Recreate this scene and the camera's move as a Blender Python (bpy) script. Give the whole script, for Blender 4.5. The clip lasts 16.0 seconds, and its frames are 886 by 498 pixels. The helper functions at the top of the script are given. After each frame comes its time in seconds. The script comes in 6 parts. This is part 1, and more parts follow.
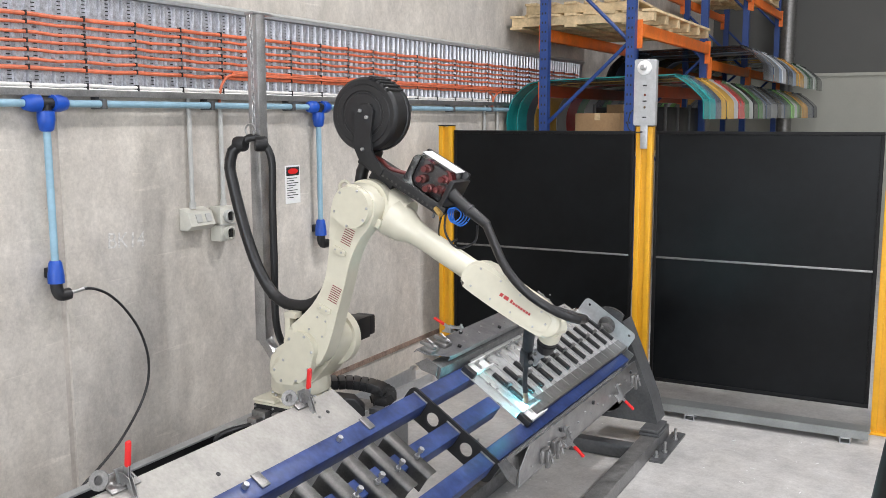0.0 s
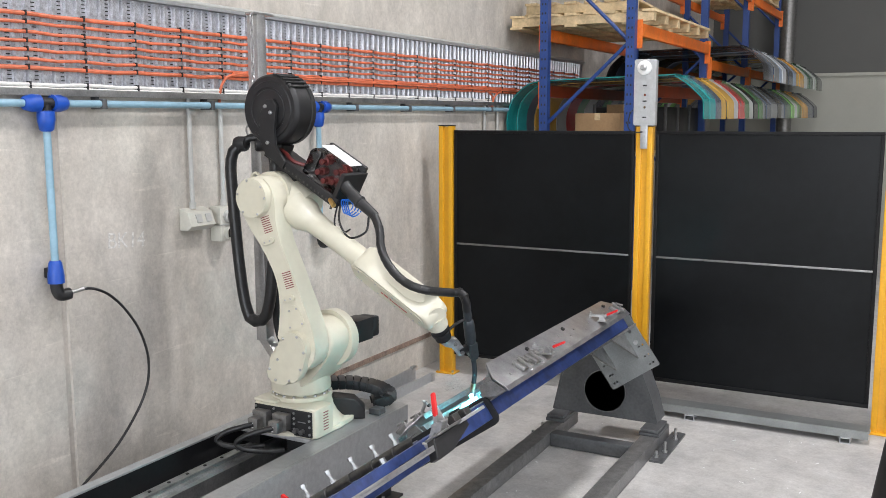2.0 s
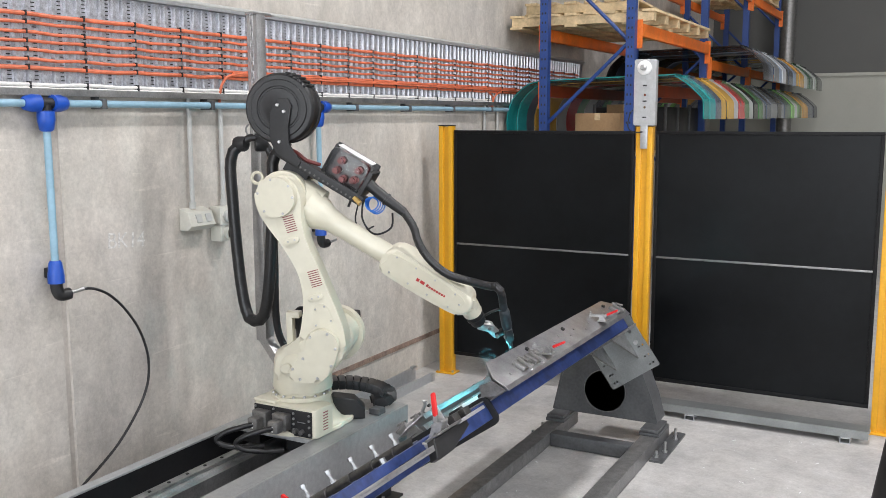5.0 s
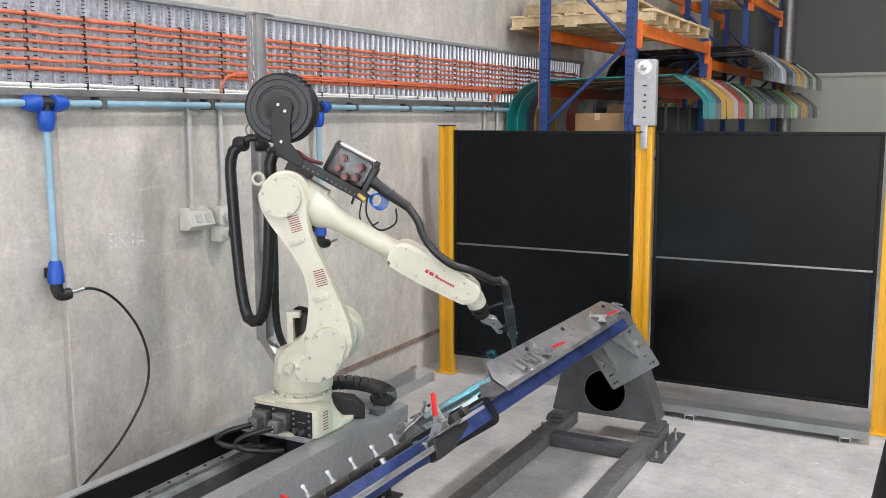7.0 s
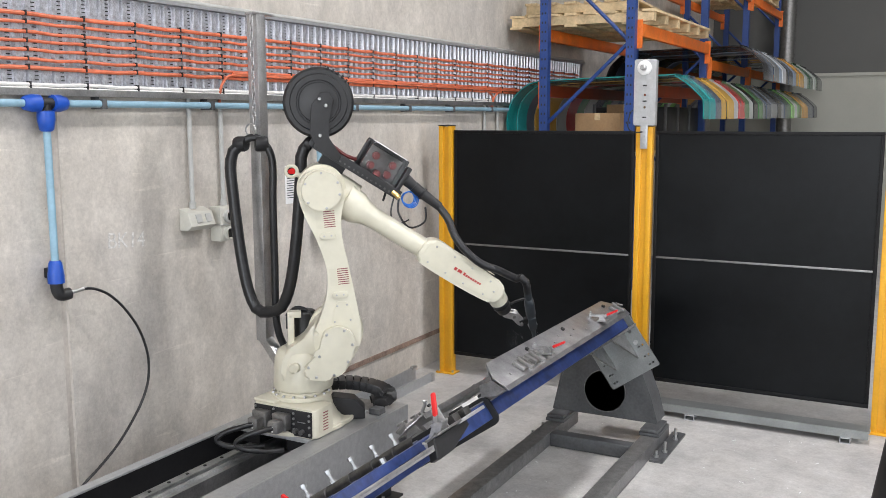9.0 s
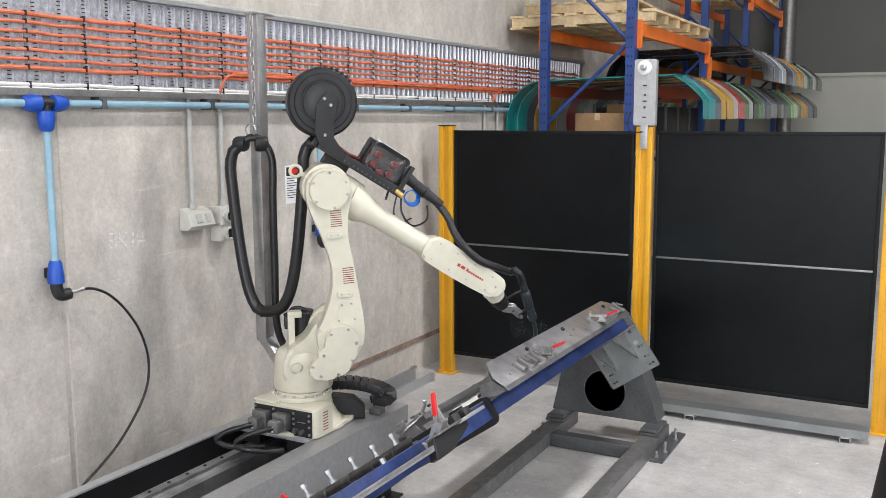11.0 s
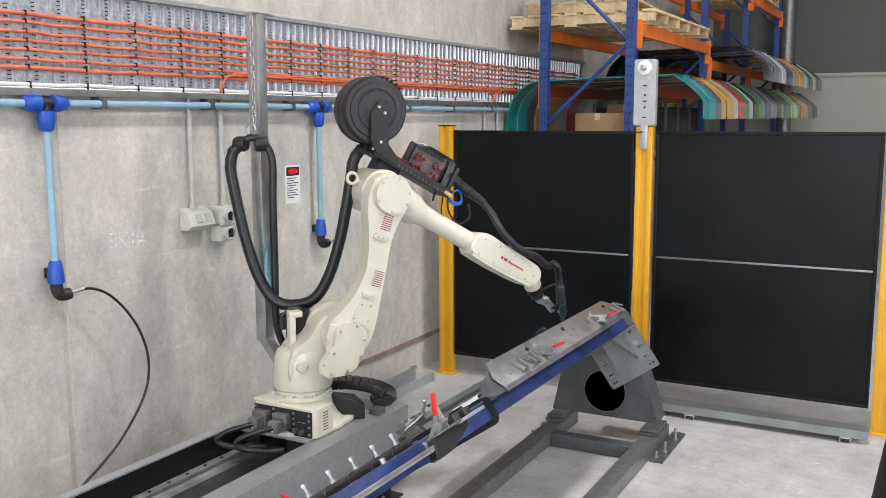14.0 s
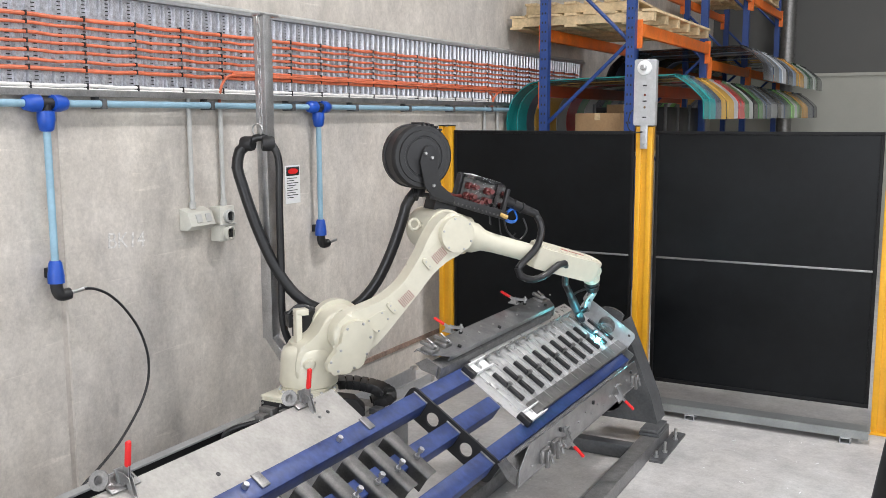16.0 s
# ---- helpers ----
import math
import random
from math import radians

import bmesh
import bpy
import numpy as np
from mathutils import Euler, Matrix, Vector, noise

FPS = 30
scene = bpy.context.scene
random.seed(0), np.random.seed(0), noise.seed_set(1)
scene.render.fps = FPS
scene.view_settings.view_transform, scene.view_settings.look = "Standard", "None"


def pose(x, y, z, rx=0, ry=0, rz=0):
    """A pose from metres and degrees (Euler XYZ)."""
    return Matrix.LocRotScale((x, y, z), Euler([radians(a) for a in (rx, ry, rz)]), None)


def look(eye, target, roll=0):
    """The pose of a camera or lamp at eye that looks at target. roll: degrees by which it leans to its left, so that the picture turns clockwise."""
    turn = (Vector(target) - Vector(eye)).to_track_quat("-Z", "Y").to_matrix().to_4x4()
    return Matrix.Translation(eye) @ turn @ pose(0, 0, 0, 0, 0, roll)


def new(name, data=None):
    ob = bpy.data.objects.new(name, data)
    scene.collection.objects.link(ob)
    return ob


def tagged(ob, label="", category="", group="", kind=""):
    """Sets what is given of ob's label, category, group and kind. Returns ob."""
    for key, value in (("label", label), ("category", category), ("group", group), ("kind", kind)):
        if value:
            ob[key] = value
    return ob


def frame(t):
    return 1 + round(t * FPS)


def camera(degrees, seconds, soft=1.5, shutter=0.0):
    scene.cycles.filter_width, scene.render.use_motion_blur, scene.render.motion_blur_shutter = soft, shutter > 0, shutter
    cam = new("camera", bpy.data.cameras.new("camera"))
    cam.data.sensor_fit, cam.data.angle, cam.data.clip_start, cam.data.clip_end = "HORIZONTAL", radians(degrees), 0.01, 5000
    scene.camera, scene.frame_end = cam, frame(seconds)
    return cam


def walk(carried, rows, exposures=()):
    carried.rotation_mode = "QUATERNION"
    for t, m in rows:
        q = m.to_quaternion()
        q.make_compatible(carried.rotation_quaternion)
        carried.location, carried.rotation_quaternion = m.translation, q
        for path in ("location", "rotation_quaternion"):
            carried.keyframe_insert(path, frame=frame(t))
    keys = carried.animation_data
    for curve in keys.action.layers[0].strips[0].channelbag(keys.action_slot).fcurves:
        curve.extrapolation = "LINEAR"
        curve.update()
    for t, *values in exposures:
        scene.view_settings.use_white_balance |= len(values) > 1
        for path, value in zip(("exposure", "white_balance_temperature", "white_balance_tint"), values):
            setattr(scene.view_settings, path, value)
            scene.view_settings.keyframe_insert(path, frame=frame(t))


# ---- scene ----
CAM_EYE = (0.0, 0.0, 1.93)
cam = camera(51.146, 16.0, soft=0.65)
CAM_POSE = look(CAM_EYE, (-4.67, 8.73, 0.52), -0.17)
walk(cam, [(0.0, CAM_POSE), (16.0, CAM_POSE)], exposures=((0.0, 0.13, 6320, 13), (16.0, 0.13, 6320, 13)))

# ---- light: all sources unseen; daylight from assumed roller doors, added high-bay lamps ----
world = bpy.data.worlds.new("world")
scene.world = world
world.use_nodes = True
wn = world.node_tree
sky = wn.nodes.new("ShaderNodeTexSky")
sky.sky_type = "NISHITA"
sky.sun_disc = False
sky.sun_elevation = radians(48)
sky.sun_rotation = radians(150)
wn.links.new(sky.outputs[0], wn.nodes["Background"].inputs[0])
wn.nodes["Background"].inputs[1].default_value = 0.15

WX = -3.45          # concrete wall
EX, BY, FY = 9.0, -9.0, 16.0     # hall: east wall, south wall, north wall
HZ = 6.2            # roof
FENCE_Y = 6.08


def area_lamp(name, m, sx, sy, power, colour):
    d = bpy.data.lights.new(name, "AREA")
    d.shape, d.size, d.size_y, d.energy, d.color = "RECTANGLE", sx, sy, power, colour
    ob = new(name, d)
    ob.matrix_world = m
    return ob


# area lamps added out of view as daylight from assumed door openings
area_lamp("added_south_daylight", look((1.5, BY + 0.25, 2.6), (1.0, 0, 1.6)), 6.5, 4.6, 520, (0.92, 0.97, 1.0))
area_lamp("added_east_daylight", look((EX - 0.25, 1.5, 2.6), (0, 2.5, 1.4)), 6.0, 4.6, 200, (0.95, 0.98, 1.0))
# lamps added out of view; power set row by row to balance brightness
ADDED_HIGH_BAYS = [(x, y) for x in (-0.6, 3.6) for y in (-3.5, 1.0, 5.0, 9.0, 13.5)]
for hx, hy in ADDED_HIGH_BAYS:
    area_lamp("added_bay_light", pose(hx, hy, HZ - 0.62), 0.42, 0.42, {5.0: 114, 1.0: 82, -3.5: 84}.get(hy, 21), (1.0, 0.985, 0.96))


# ---- materials ----
def mat(name, colour, rough=0.6, metal=0.0, vary=0.12, scale=6.0, bump=0.1, fine=60.0, coat=0.0, tint=None, random=0.0, spec=0.5):
    """Principled surface with two scales of noise in colour and roughness and a fine relief."""
    m = bpy.data.materials.new(name)
    m.use_nodes = True
    nt = m.node_tree
    b = nt.nodes["Principled BSDF"]
    co = nt.nodes.new("ShaderNodeTexCoord")
    n1 = nt.nodes.new("ShaderNodeTexNoise")
    n1.inputs["Scale"].default_value, n1.inputs["Detail"].default_value, n1.inputs["Roughness"].default_value = scale, 6, 0.62
    n2 = nt.nodes.new("ShaderNodeTexNoise")
    n2.inputs["Scale"].default_value, n2.inputs["Detail"].default_value = fine, 4
    for n in (n1, n2):
        nt.links.new(co.outputs["Object"], n.inputs["Vector"])
    mixn = nt.nodes.new("ShaderNodeMath")
    mixn.operation = "MULTIPLY_ADD"
    nt.links.new(n2.outputs["Fac"], mixn.inputs[0])
    mixn.inputs[1].default_value = 0.45
    nt.links.new(n1.outputs["Fac"], mixn.inputs[2])
    ramp = nt.nodes.new("ShaderNodeValToRGB")
    lo = [max(0.0, c * (1 - vary * 1.6)) for c in colour]
    hi = [min(1.0, c * (1 + vary * 1.3)) for c in (tint or colour)]
    ramp.color_ramp.elements[0].position, ramp.color_ramp.elements[1].position = 0.48, 0.95
    ramp.color_ramp.elements[0].color, ramp.color_ramp.elements[1].color = (*lo, 1), (*hi, 1)
    nt.links.new(mixn.outputs[0], ramp.inputs[0])
    out = ramp.outputs[0]
    if random:
        info = nt.nodes.new("ShaderNodeObjectInfo")
        hsv = nt.nodes.new("ShaderNodeHueSaturation")
        mr = nt.nodes.new("ShaderNodeMapRange")
        mr.inputs[3].default_value, mr.inputs[4].default_value = 1 - random, 1 + random
        nt.links.new(info.outputs["Random"], mr.inputs[0])
        nt.links.new(mr.outputs[0], hsv.inputs["Value"])
        nt.links.new(out, hsv.inputs["Color"])
        out = hsv.outputs[0]
    nt.links.new(out, b.inputs["Base Color"])
    rr = nt.nodes.new("ShaderNodeMapRange")
    rr.inputs[3].default_value, rr.inputs[4].default_value = max(0.04, rough - 0.12), min(1.0, rough + 0.12)
    nt.links.new(n1.outputs["Fac"], rr.inputs[0])
    nt.links.new(rr.outputs[0], b.inputs["Roughness"])
    b.inputs["Metallic"].default_value = metal
    b.inputs["Coat Weight"].default_value = coat
    b.inputs["Specular IOR Level"].default_value = spec
    if bump:
        bp = nt.nodes.new("ShaderNodeBump")
        bp.inputs["Strength"].default_value, bp.inputs["Distance"].default_value = bump, 0.004
        nt.links.new(mixn.outputs[0], bp.inputs["Height"])
        nt.links.new(bp.outputs[0], b.inputs["Normal"])
    return m


def glass(name, colour=(0.9, 0.92, 0.93), rough=0.08):
    m = bpy.data.materials.new(name)
    m.use_nodes = True
    b = m.node_tree.nodes["Principled BSDF"]
    b.inputs["Base Color"].default_value = (*colour, 1)
    b.inputs["Roughness"].default_value = rough
    b.inputs["Transmission Weight"].default_value = 1.0
    b.inputs["IOR"].default_value = 1.16
    return m


def glow(name, colour, strength):
    m = bpy.data.materials.new(name)
    m.use_nodes = True
    b = m.node_tree.nodes["Principled BSDF"]
    b.inputs["Base Color"].default_value = (*colour, 1)
    b.inputs["Emission Color"].default_value = (*colour, 1)
    b.inputs["Emission Strength"].default_value = strength
    return m


def stained(name, colour, streak, rough, bump, dark=0.35, scale=0.9):
    """Cast concrete: broad clouding, vertical wash streaks, small pits and pale scuffs."""
    m = mat(name, colour, rough, 0, 0.10, scale, bump, 26)
    nt = m.node_tree
    b = nt.nodes["Principled BSDF"]
    src = b.inputs["Base Color"].links[0].from_socket
    co = nt.nodes.new("ShaderNodeTexCoord")
    mp = nt.nodes.new("ShaderNodeMapping")
    mp.inputs["Scale"].default_value = streak
    nt.links.new(co.outputs["Object"], mp.inputs["Vector"])
    n = nt.nodes.new("ShaderNodeTexNoise")
    n.inputs["Scale"].default_value, n.inputs["Detail"].default_value, n.inputs["Roughness"].default_value = 1.6, 9, 0.68
    n.inputs["Distortion"].default_value = 0.2
    nt.links.new(mp.outputs[0], n.inputs["Vector"])
    r = nt.nodes.new("ShaderNodeValToRGB")
    r.color_ramp.elements[0].position, r.color_ramp.elements[1].position = 0.34, 0.66
    r.color_ramp.elements[0].color = (1 - dark, 1 - dark, 1 - dark * 0.95, 1)
    r.color_ramp.elements[1].color = (1.08, 1.07, 1.05, 1)
    nt.links.new(n.outputs["Fac"], r.inputs[0])
    mul = nt.nodes.new("ShaderNodeMix")
    mul.data_type, mul.blend_type = "RGBA", "MULTIPLY"
    mul.inputs[0].default_value = 0.8
    nt.links.new(src, mul.inputs[6])
    nt.links.new(r.outputs[0], mul.inputs[7])
    v = nt.nodes.new("ShaderNodeTexVoronoi")
    v.inputs["Scale"].default_value = 9
    nt.links.new(co.outputs["Object"], v.inputs["Vector"])
    r2 = nt.nodes.new("ShaderNodeValToRGB")
    r2.color_ramp.elements[0].position, r2.color_ramp.elements[1].position = 0.015, 0.045
    r2.color_ramp.elements[0].color, r2.color_ramp.elements[1].color = (0.55, 0.55, 0.55, 1), (1, 1, 1, 1)
    nt.links.new(v.outputs["Distance"], r2.inputs[0])
    mul2 = nt.nodes.new("ShaderNodeMix")
    mul2.data_type, mul2.blend_type = "RGBA", "MULTIPLY"
    mul2.inputs[0].default_value = 0.6
    nt.links.new(mul.outputs[2], mul2.inputs[6])
    nt.links.new(r2.outputs[0], mul2.inputs[7])
    n3 = nt.nodes.new("ShaderNodeTexNoise")
    n3.inputs["Scale"].default_value, n3.inputs["Detail"].default_value, n3.inputs["Roughness"].default_value = 5.5, 12, 0.74
    n3.inputs["Distortion"].default_value = 0.25
    nt.links.new(mp.outputs[0], n3.inputs["Vector"])
    r3 = nt.nodes.new("ShaderNodeValToRGB")
    r3.color_ramp.elements[0].position, r3.color_ramp.elements[1].position = 0.36, 0.62
    r3.color_ramp.elements[0].color, r3.color_ramp.elements[1].color = (0.80, 0.79, 0.775, 1), (1.09, 1.09, 1.09, 1)
    nt.links.new(n3.outputs["Fac"], r3.inputs[0])
    mul3 = nt.nodes.new("ShaderNodeMix")
    mul3.data_type, mul3.blend_type = "RGBA", "MULTIPLY"
    mul3.inputs[0].default_value = 0.75
    nt.links.new(mul2.outputs[2], mul3.inputs[6])
    nt.links.new(r3.outputs[0], mul3.inputs[7])
    n4 = nt.nodes.new("ShaderNodeTexNoise")
    n4.inputs["Scale"].default_value, n4.inputs["Detail"].default_value, n4.inputs["Roughness"].default_value = 70, 5, 0.7
    nt.links.new(co.outputs["Object"], n4.inputs["Vector"])
    mp5 = nt.nodes.new("ShaderNodeMapping")
    mp5.inputs["Rotation"].default_value = (radians(32), radians(24), radians(18))
    mp5.inputs["Scale"].default_value = (3.0, 3.0, 42.0)
    nt.links.new(co.outputs["Object"], mp5.inputs["Vector"])
    n5 = nt.nodes.new("ShaderNodeTexNoise")
    n5.inputs["Scale"].default_value, n5.inputs["Detail"].default_value, n5.inputs["Distortion"].default_value = 1.0, 3, 0.6
    nt.links.new(mp5.outputs[0], n5.inputs["Vector"])
    out = mul3.outputs[2]
    for src_n, a0, a1, c0, c1 in ((n4, 0.30, 0.70, 0.87, 1.10), (n5, 0.66, 0.74, 1.0, 1.16)):
        mr = nt.nodes.new("ShaderNodeMapRange")
        mr.inputs[1].default_value, mr.inputs[2].default_value, mr.inputs[3].default_value, mr.inputs[4].default_value = a0, a1, c0, c1
        nt.links.new(src_n.outputs["Fac"], mr.inputs[0])
        hv = nt.nodes.new("ShaderNodeHueSaturation")
        nt.links.new(mr.outputs[0], hv.inputs["Value"])
        nt.links.new(out, hv.inputs["Color"])
        out = hv.outputs[0]
    nt.links.new(out, b.inputs["Base Color"])
    return m


M_CONCRETE = stained("cast_concrete", (0.585, 0.548, 0.497), (1, 1.0, 0.6), 0.85, 0.25, 0.30)
M_SEAL = mat("joint_sealant_beige", (0.46, 0.42, 0.375), 0.8, 0, 0.15, 5, 0.1)
M_FLOOR = stained("floor_concrete", (0.53, 0.52, 0.505), (1, 1, 1), 0.62, 0.15, 0.26, 1.4)
M_ROOF = mat("roof_steel", (0.55, 0.56, 0.57), 0.6, 0.0, 0.08)
M_CLAD = mat("wall_cladding_grey", (0.115, 0.115, 0.11), 0.7, 0.0, 0.05, 1.5)
M_CREAM = mat("wall_panel_cream", (0.42, 0.42, 0.37), 0.6, 0.0, 0.05, 1.5)
M_SIDE = mat("hall_wall_paint", (0.6, 0.6, 0.58), 0.7, 0.0, 0.08, 1.5)
M_GALV = mat("galvanised_steel", (0.50, 0.51, 0.52), 0.36, 0.6, 0.09, 30, 0.05, 160)
M_GALVD = mat("galvanised_tray", (0.56, 0.57, 0.61), 0.40, 0.75, 0.22, 40, 0.12, 160)
M_STEEL = mat("brushed_steel", (0.50, 0.50, 0.50), 0.36, 0.9, 0.2, 9, 0.08, 120)
M_STEELW = mat("worn_mild_steel", (0.26, 0.255, 0.25), 0.40, 0.8, 0.2, 26, 0.10, 160)
M_SHEET = mat("sheet_steel_bright", (0.50, 0.498, 0.495), 0.30, 0.55, 0.14, 18, 0.05, 220)
M_HANGER = mat("dark_mill_steel", (0.10, 0.098, 0.095), 0.36, 0.8, 0.2, 30, 0.05, 160)
M_ZPANEL = mat("spangled_zinc_panel", (0.38, 0.385, 0.39), 0.36, 0.55, 0.10, 40, 0.04, 200)
M_TRAY = mat("scuffed_tray_steel", (0.33, 0.33, 0.335), 0.34, 0.85, 0.18, 14, 0.06, 160)
M_DULLZ = mat("dull_zinc_plate", (0.30, 0.315, 0.312), 0.34, 0.6, 0.12, 7, 0.04, 120)
M_FRAME = mat("matt_black_frame", (0.007, 0.007, 0.0075), 0.5, 0.0, 0.2, 12, 0.03, spec=0.2)
M_BOLT = mat("dull_zinc_bolt", (0.42, 0.42, 0.42), 0.42, 0.9, 0.12, 40, 0.03)
M_ZINC = mat("zinc_bolt", (0.48, 0.48, 0.48), 0.40, 0.9, 0.1, 30, 0.03)
M_PLATE = mat("scuffed_bare_plate", (0.36, 0.345, 0.32), 0.50, 0.35, 0.14, 7, 0.04, 90)
M_GREYPAINT = mat("dark_grey_paint", (0.092, 0.094, 0.097), 0.42, 0.15, 0.25, 5, 0.1, 60)
M_RAILPAINT = mat("worn_grey_paint", (0.125, 0.124, 0.122), 0.36, 0.25, 0.24, 22, 0.10, 140, tint=(0.19, 0.187, 0.183))
M_BLACK = mat("black_plastic", (0.013, 0.013, 0.014), 0.42, 0.0, 0.3, 8, 0.06)
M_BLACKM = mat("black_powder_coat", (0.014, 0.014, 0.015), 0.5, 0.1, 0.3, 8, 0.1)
M_HOSE = mat("black_rubber_hose", (0.013, 0.013, 0.014), 0.38, 0.0, 0.3, 20, 0.1)
M_SCREEN = mat("weld_screen_sheet", (0.0045, 0.0053, 0.0061), 0.34, 0.0, 0.3, 2.2, 0.02, 20, spec=0.19)
M_YELLOW = mat("yellow_powder_coat", (0.72, 0.36, 0.012), 0.42, 0.0, 0.08, 4, 0.05)
M_BLUE = mat("blue_paint_worn", (0.016, 0.034, 0.125), 0.36, 0.05, 0.25, 8, 0.1, 40, tint=(0.03, 0.055, 0.18))
M_RACKBLUE = mat("rack_blue_paint", (0.018, 0.055, 0.22), 0.45, 0.0, 0.15, 5, 0.05)
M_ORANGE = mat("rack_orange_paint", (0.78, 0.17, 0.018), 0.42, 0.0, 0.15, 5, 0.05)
# rack orange with shade put into the colour; also used for a brown cable
M_DKORANGE = mat("rack_orange_shaded", (0.33, 0.06, 0.02), 0.5, 0.0, 0.2, 5, 0.05)
M_CABLE = mat("orange_cable_sheath", (0.60, 0.15, 0.07), 0.45, 0.0, 0.18, 12, 0.04, random=0.15)
M_WHITEC = mat("white_cable_sheath", (0.78, 0.77, 0.74), 0.5, 0.0, 0.08, 12, 0.03)
M_PVC = mat("grey_conduit", (0.46, 0.46, 0.44), 0.5, 0.0, 0.08, 10, 0.03)
M_BOX = mat("cream_electrical_plastic", (0.56, 0.55, 0.49), 0.45, 0.0, 0.06, 10, 0.03)
M_AIR = mat("pale_blue_air_pipe", (0.26, 0.42, 0.52), 0.4, 0.0, 0.1, 8, 0.04)
M_FIT = mat("blue_pipe_fitting", (0.012, 0.075, 0.42), 0.38, 0.0, 0.1, 10, 0.04)
M_ROBOT = mat("robot_cream_enamel", (0.635, 0.605, 0.49), 0.32, 0.0, 0.045, 3, 0.02, 30, coat=0.15)
M_ROBOT2 = mat("robot_cream_cover", (0.612, 0.582, 0.467), 0.40, 0.0, 0.05, 3, 0.03, 30)
M_RED = mat("red_handle_grip", (0.68, 0.020, 0.020), 0.4, 0.0, 0.08, 10, 0.03)
M_REDPART = mat("red_feeder_roll", (0.12, 0.022, 0.02), 0.35, 0.1, 0.15, 20, 0.03)
M_PRINT = mat("label_print_maroon", (0.22, 0.05, 0.06), 0.6, 0, 0.05)
M_PRINTB = mat("label_print_black", (0.02, 0.02, 0.02), 0.6, 0, 0.05)
M_LABEL = mat("white_label", (0.8, 0.8, 0.79), 0.5, 0, 0.04)
M_WARN = mat("yellow_warning_label", (0.75, 0.5, 0.02), 0.5, 0, 0.04)
M_LOGO = mat("logo_red_print", (0.42, 0.03, 0.03), 0.5, 0, 0.05)
M_CHALK = mat("chalk_mark", (0.60, 0.585, 0.56), 0.9, 0, 0.2, 60, 0)
M_WOOD = mat("pine_timber", (0.60, 0.46, 0.27), 0.75, 0.0, 0.25, 4, 0.2, 40, random=0.15)
M_CARD = mat("cardboard", (0.32, 0.20, 0.10), 0.8, 0.0, 0.12, 5, 0.1)
M_RUST = mat("rusty_strip", (0.27, 0.19, 0.15), 0.8, 0.1, 0.35, 9, 0.2)
M_BLUEAIR = mat("blue_air_line", (0.02, 0.16, 0.62), 0.35, 0, 0.1)
M_BRASS = mat("brass_fitting", (0.70, 0.48, 0.18), 0.3, 1.0, 0.1)
M_COPPER = mat("copper_nozzle", (0.45, 0.33, 0.24), 0.35, 0.9, 0.25, 30)
M_TORCH = mat("torch_handle_grey", (0.035, 0.042, 0.048), 0.4, 0.1, 0.2, 20, 0.05)
M_CLEAR = glass("clear_polycarbonate", (0.93, 0.94, 0.95), 0.05)
M_ARC = glow("welding_arc_light", (0.16, 0.88, 1.0), 2300.0)
M_LAMP = glow("lamp_lens_light", (1.0, 0.97, 0.92), 14.0)


def fume_mat():
    """Thin fume: mostly clear, with wisps of pale dust that catch the light."""
    m = bpy.data.materials.new("weld_fume_dust")
    m.use_nodes = True
    nt = m.node_tree
    nt.nodes.remove(nt.nodes["Principled BSDF"])
    co = nt.nodes.new("ShaderNodeTexCoord")
    n = nt.nodes.new("ShaderNodeTexNoise")
    n.inputs["Scale"].default_value, n.inputs["Detail"].default_value, n.inputs["Distortion"].default_value = 26, 6, 1.5
    nt.links.new(co.outputs["Object"], n.inputs["Vector"])
    r = nt.nodes.new("ShaderNodeMapRange")
    r.inputs[1].default_value, r.inputs[2].default_value, r.inputs[3].default_value, r.inputs[4].default_value = 0.46, 0.74, 0.0, 0.08
    nt.links.new(n.outputs["Fac"], r.inputs[0])
    clear, dust, mix = nt.nodes.new("ShaderNodeBsdfTransparent"), nt.nodes.new("ShaderNodeBsdfTranslucent"), nt.nodes.new("ShaderNodeMixShader")
    dust.inputs[0].default_value = (0.55, 0.62, 0.68, 1)
    nt.links.new(r.outputs[0], mix.inputs[0])
    nt.links.new(clear.outputs[0], mix.inputs[1])
    nt.links.new(dust.outputs[0], mix.inputs[2])
    nt.links.new(mix.outputs[0], nt.nodes["Material Output"].inputs[0])
    return m


M_FUME = fume_mat()


# ---- mesh helpers ----
def bm_new():
    return bmesh.new()


def box(bm, x0, x1, y0, y1, z0, z1, m=None, bevel=0.0):
    r = bmesh.ops.create_cube(bm, size=1.0)
    vs = r["verts"]
    t = Matrix.Translation(((x0 + x1) / 2, (y0 + y1) / 2, (z0 + z1) / 2)) @ Matrix.Diagonal((abs(x1 - x0), abs(y1 - y0), abs(z1 - z0), 1))
    bmesh.ops.transform(bm, matrix=(m @ t) if m else t, verts=vs)
    if bevel:
        es = {e for v in vs for e in v.link_edges}
        bmesh.ops.bevel(bm, geom=list(es), offset=bevel, segments=2, affect="EDGES", profile=0.6)
    return bm


def cyl(bm, p0, p1, r0, r1=None, seg=16, caps=True):
    p0, p1 = Vector(p0), Vector(p1)
    d = p1 - p0
    m = Matrix.Translation((p0 + p1) / 2) @ d.to_track_quat("Z", "Y").to_matrix().to_4x4()
    bmesh.ops.create_cone(bm, cap_ends=caps, segments=seg, radius1=r0, radius2=r0 if r1 is None else r1, depth=d.length, matrix=m)
    return bm


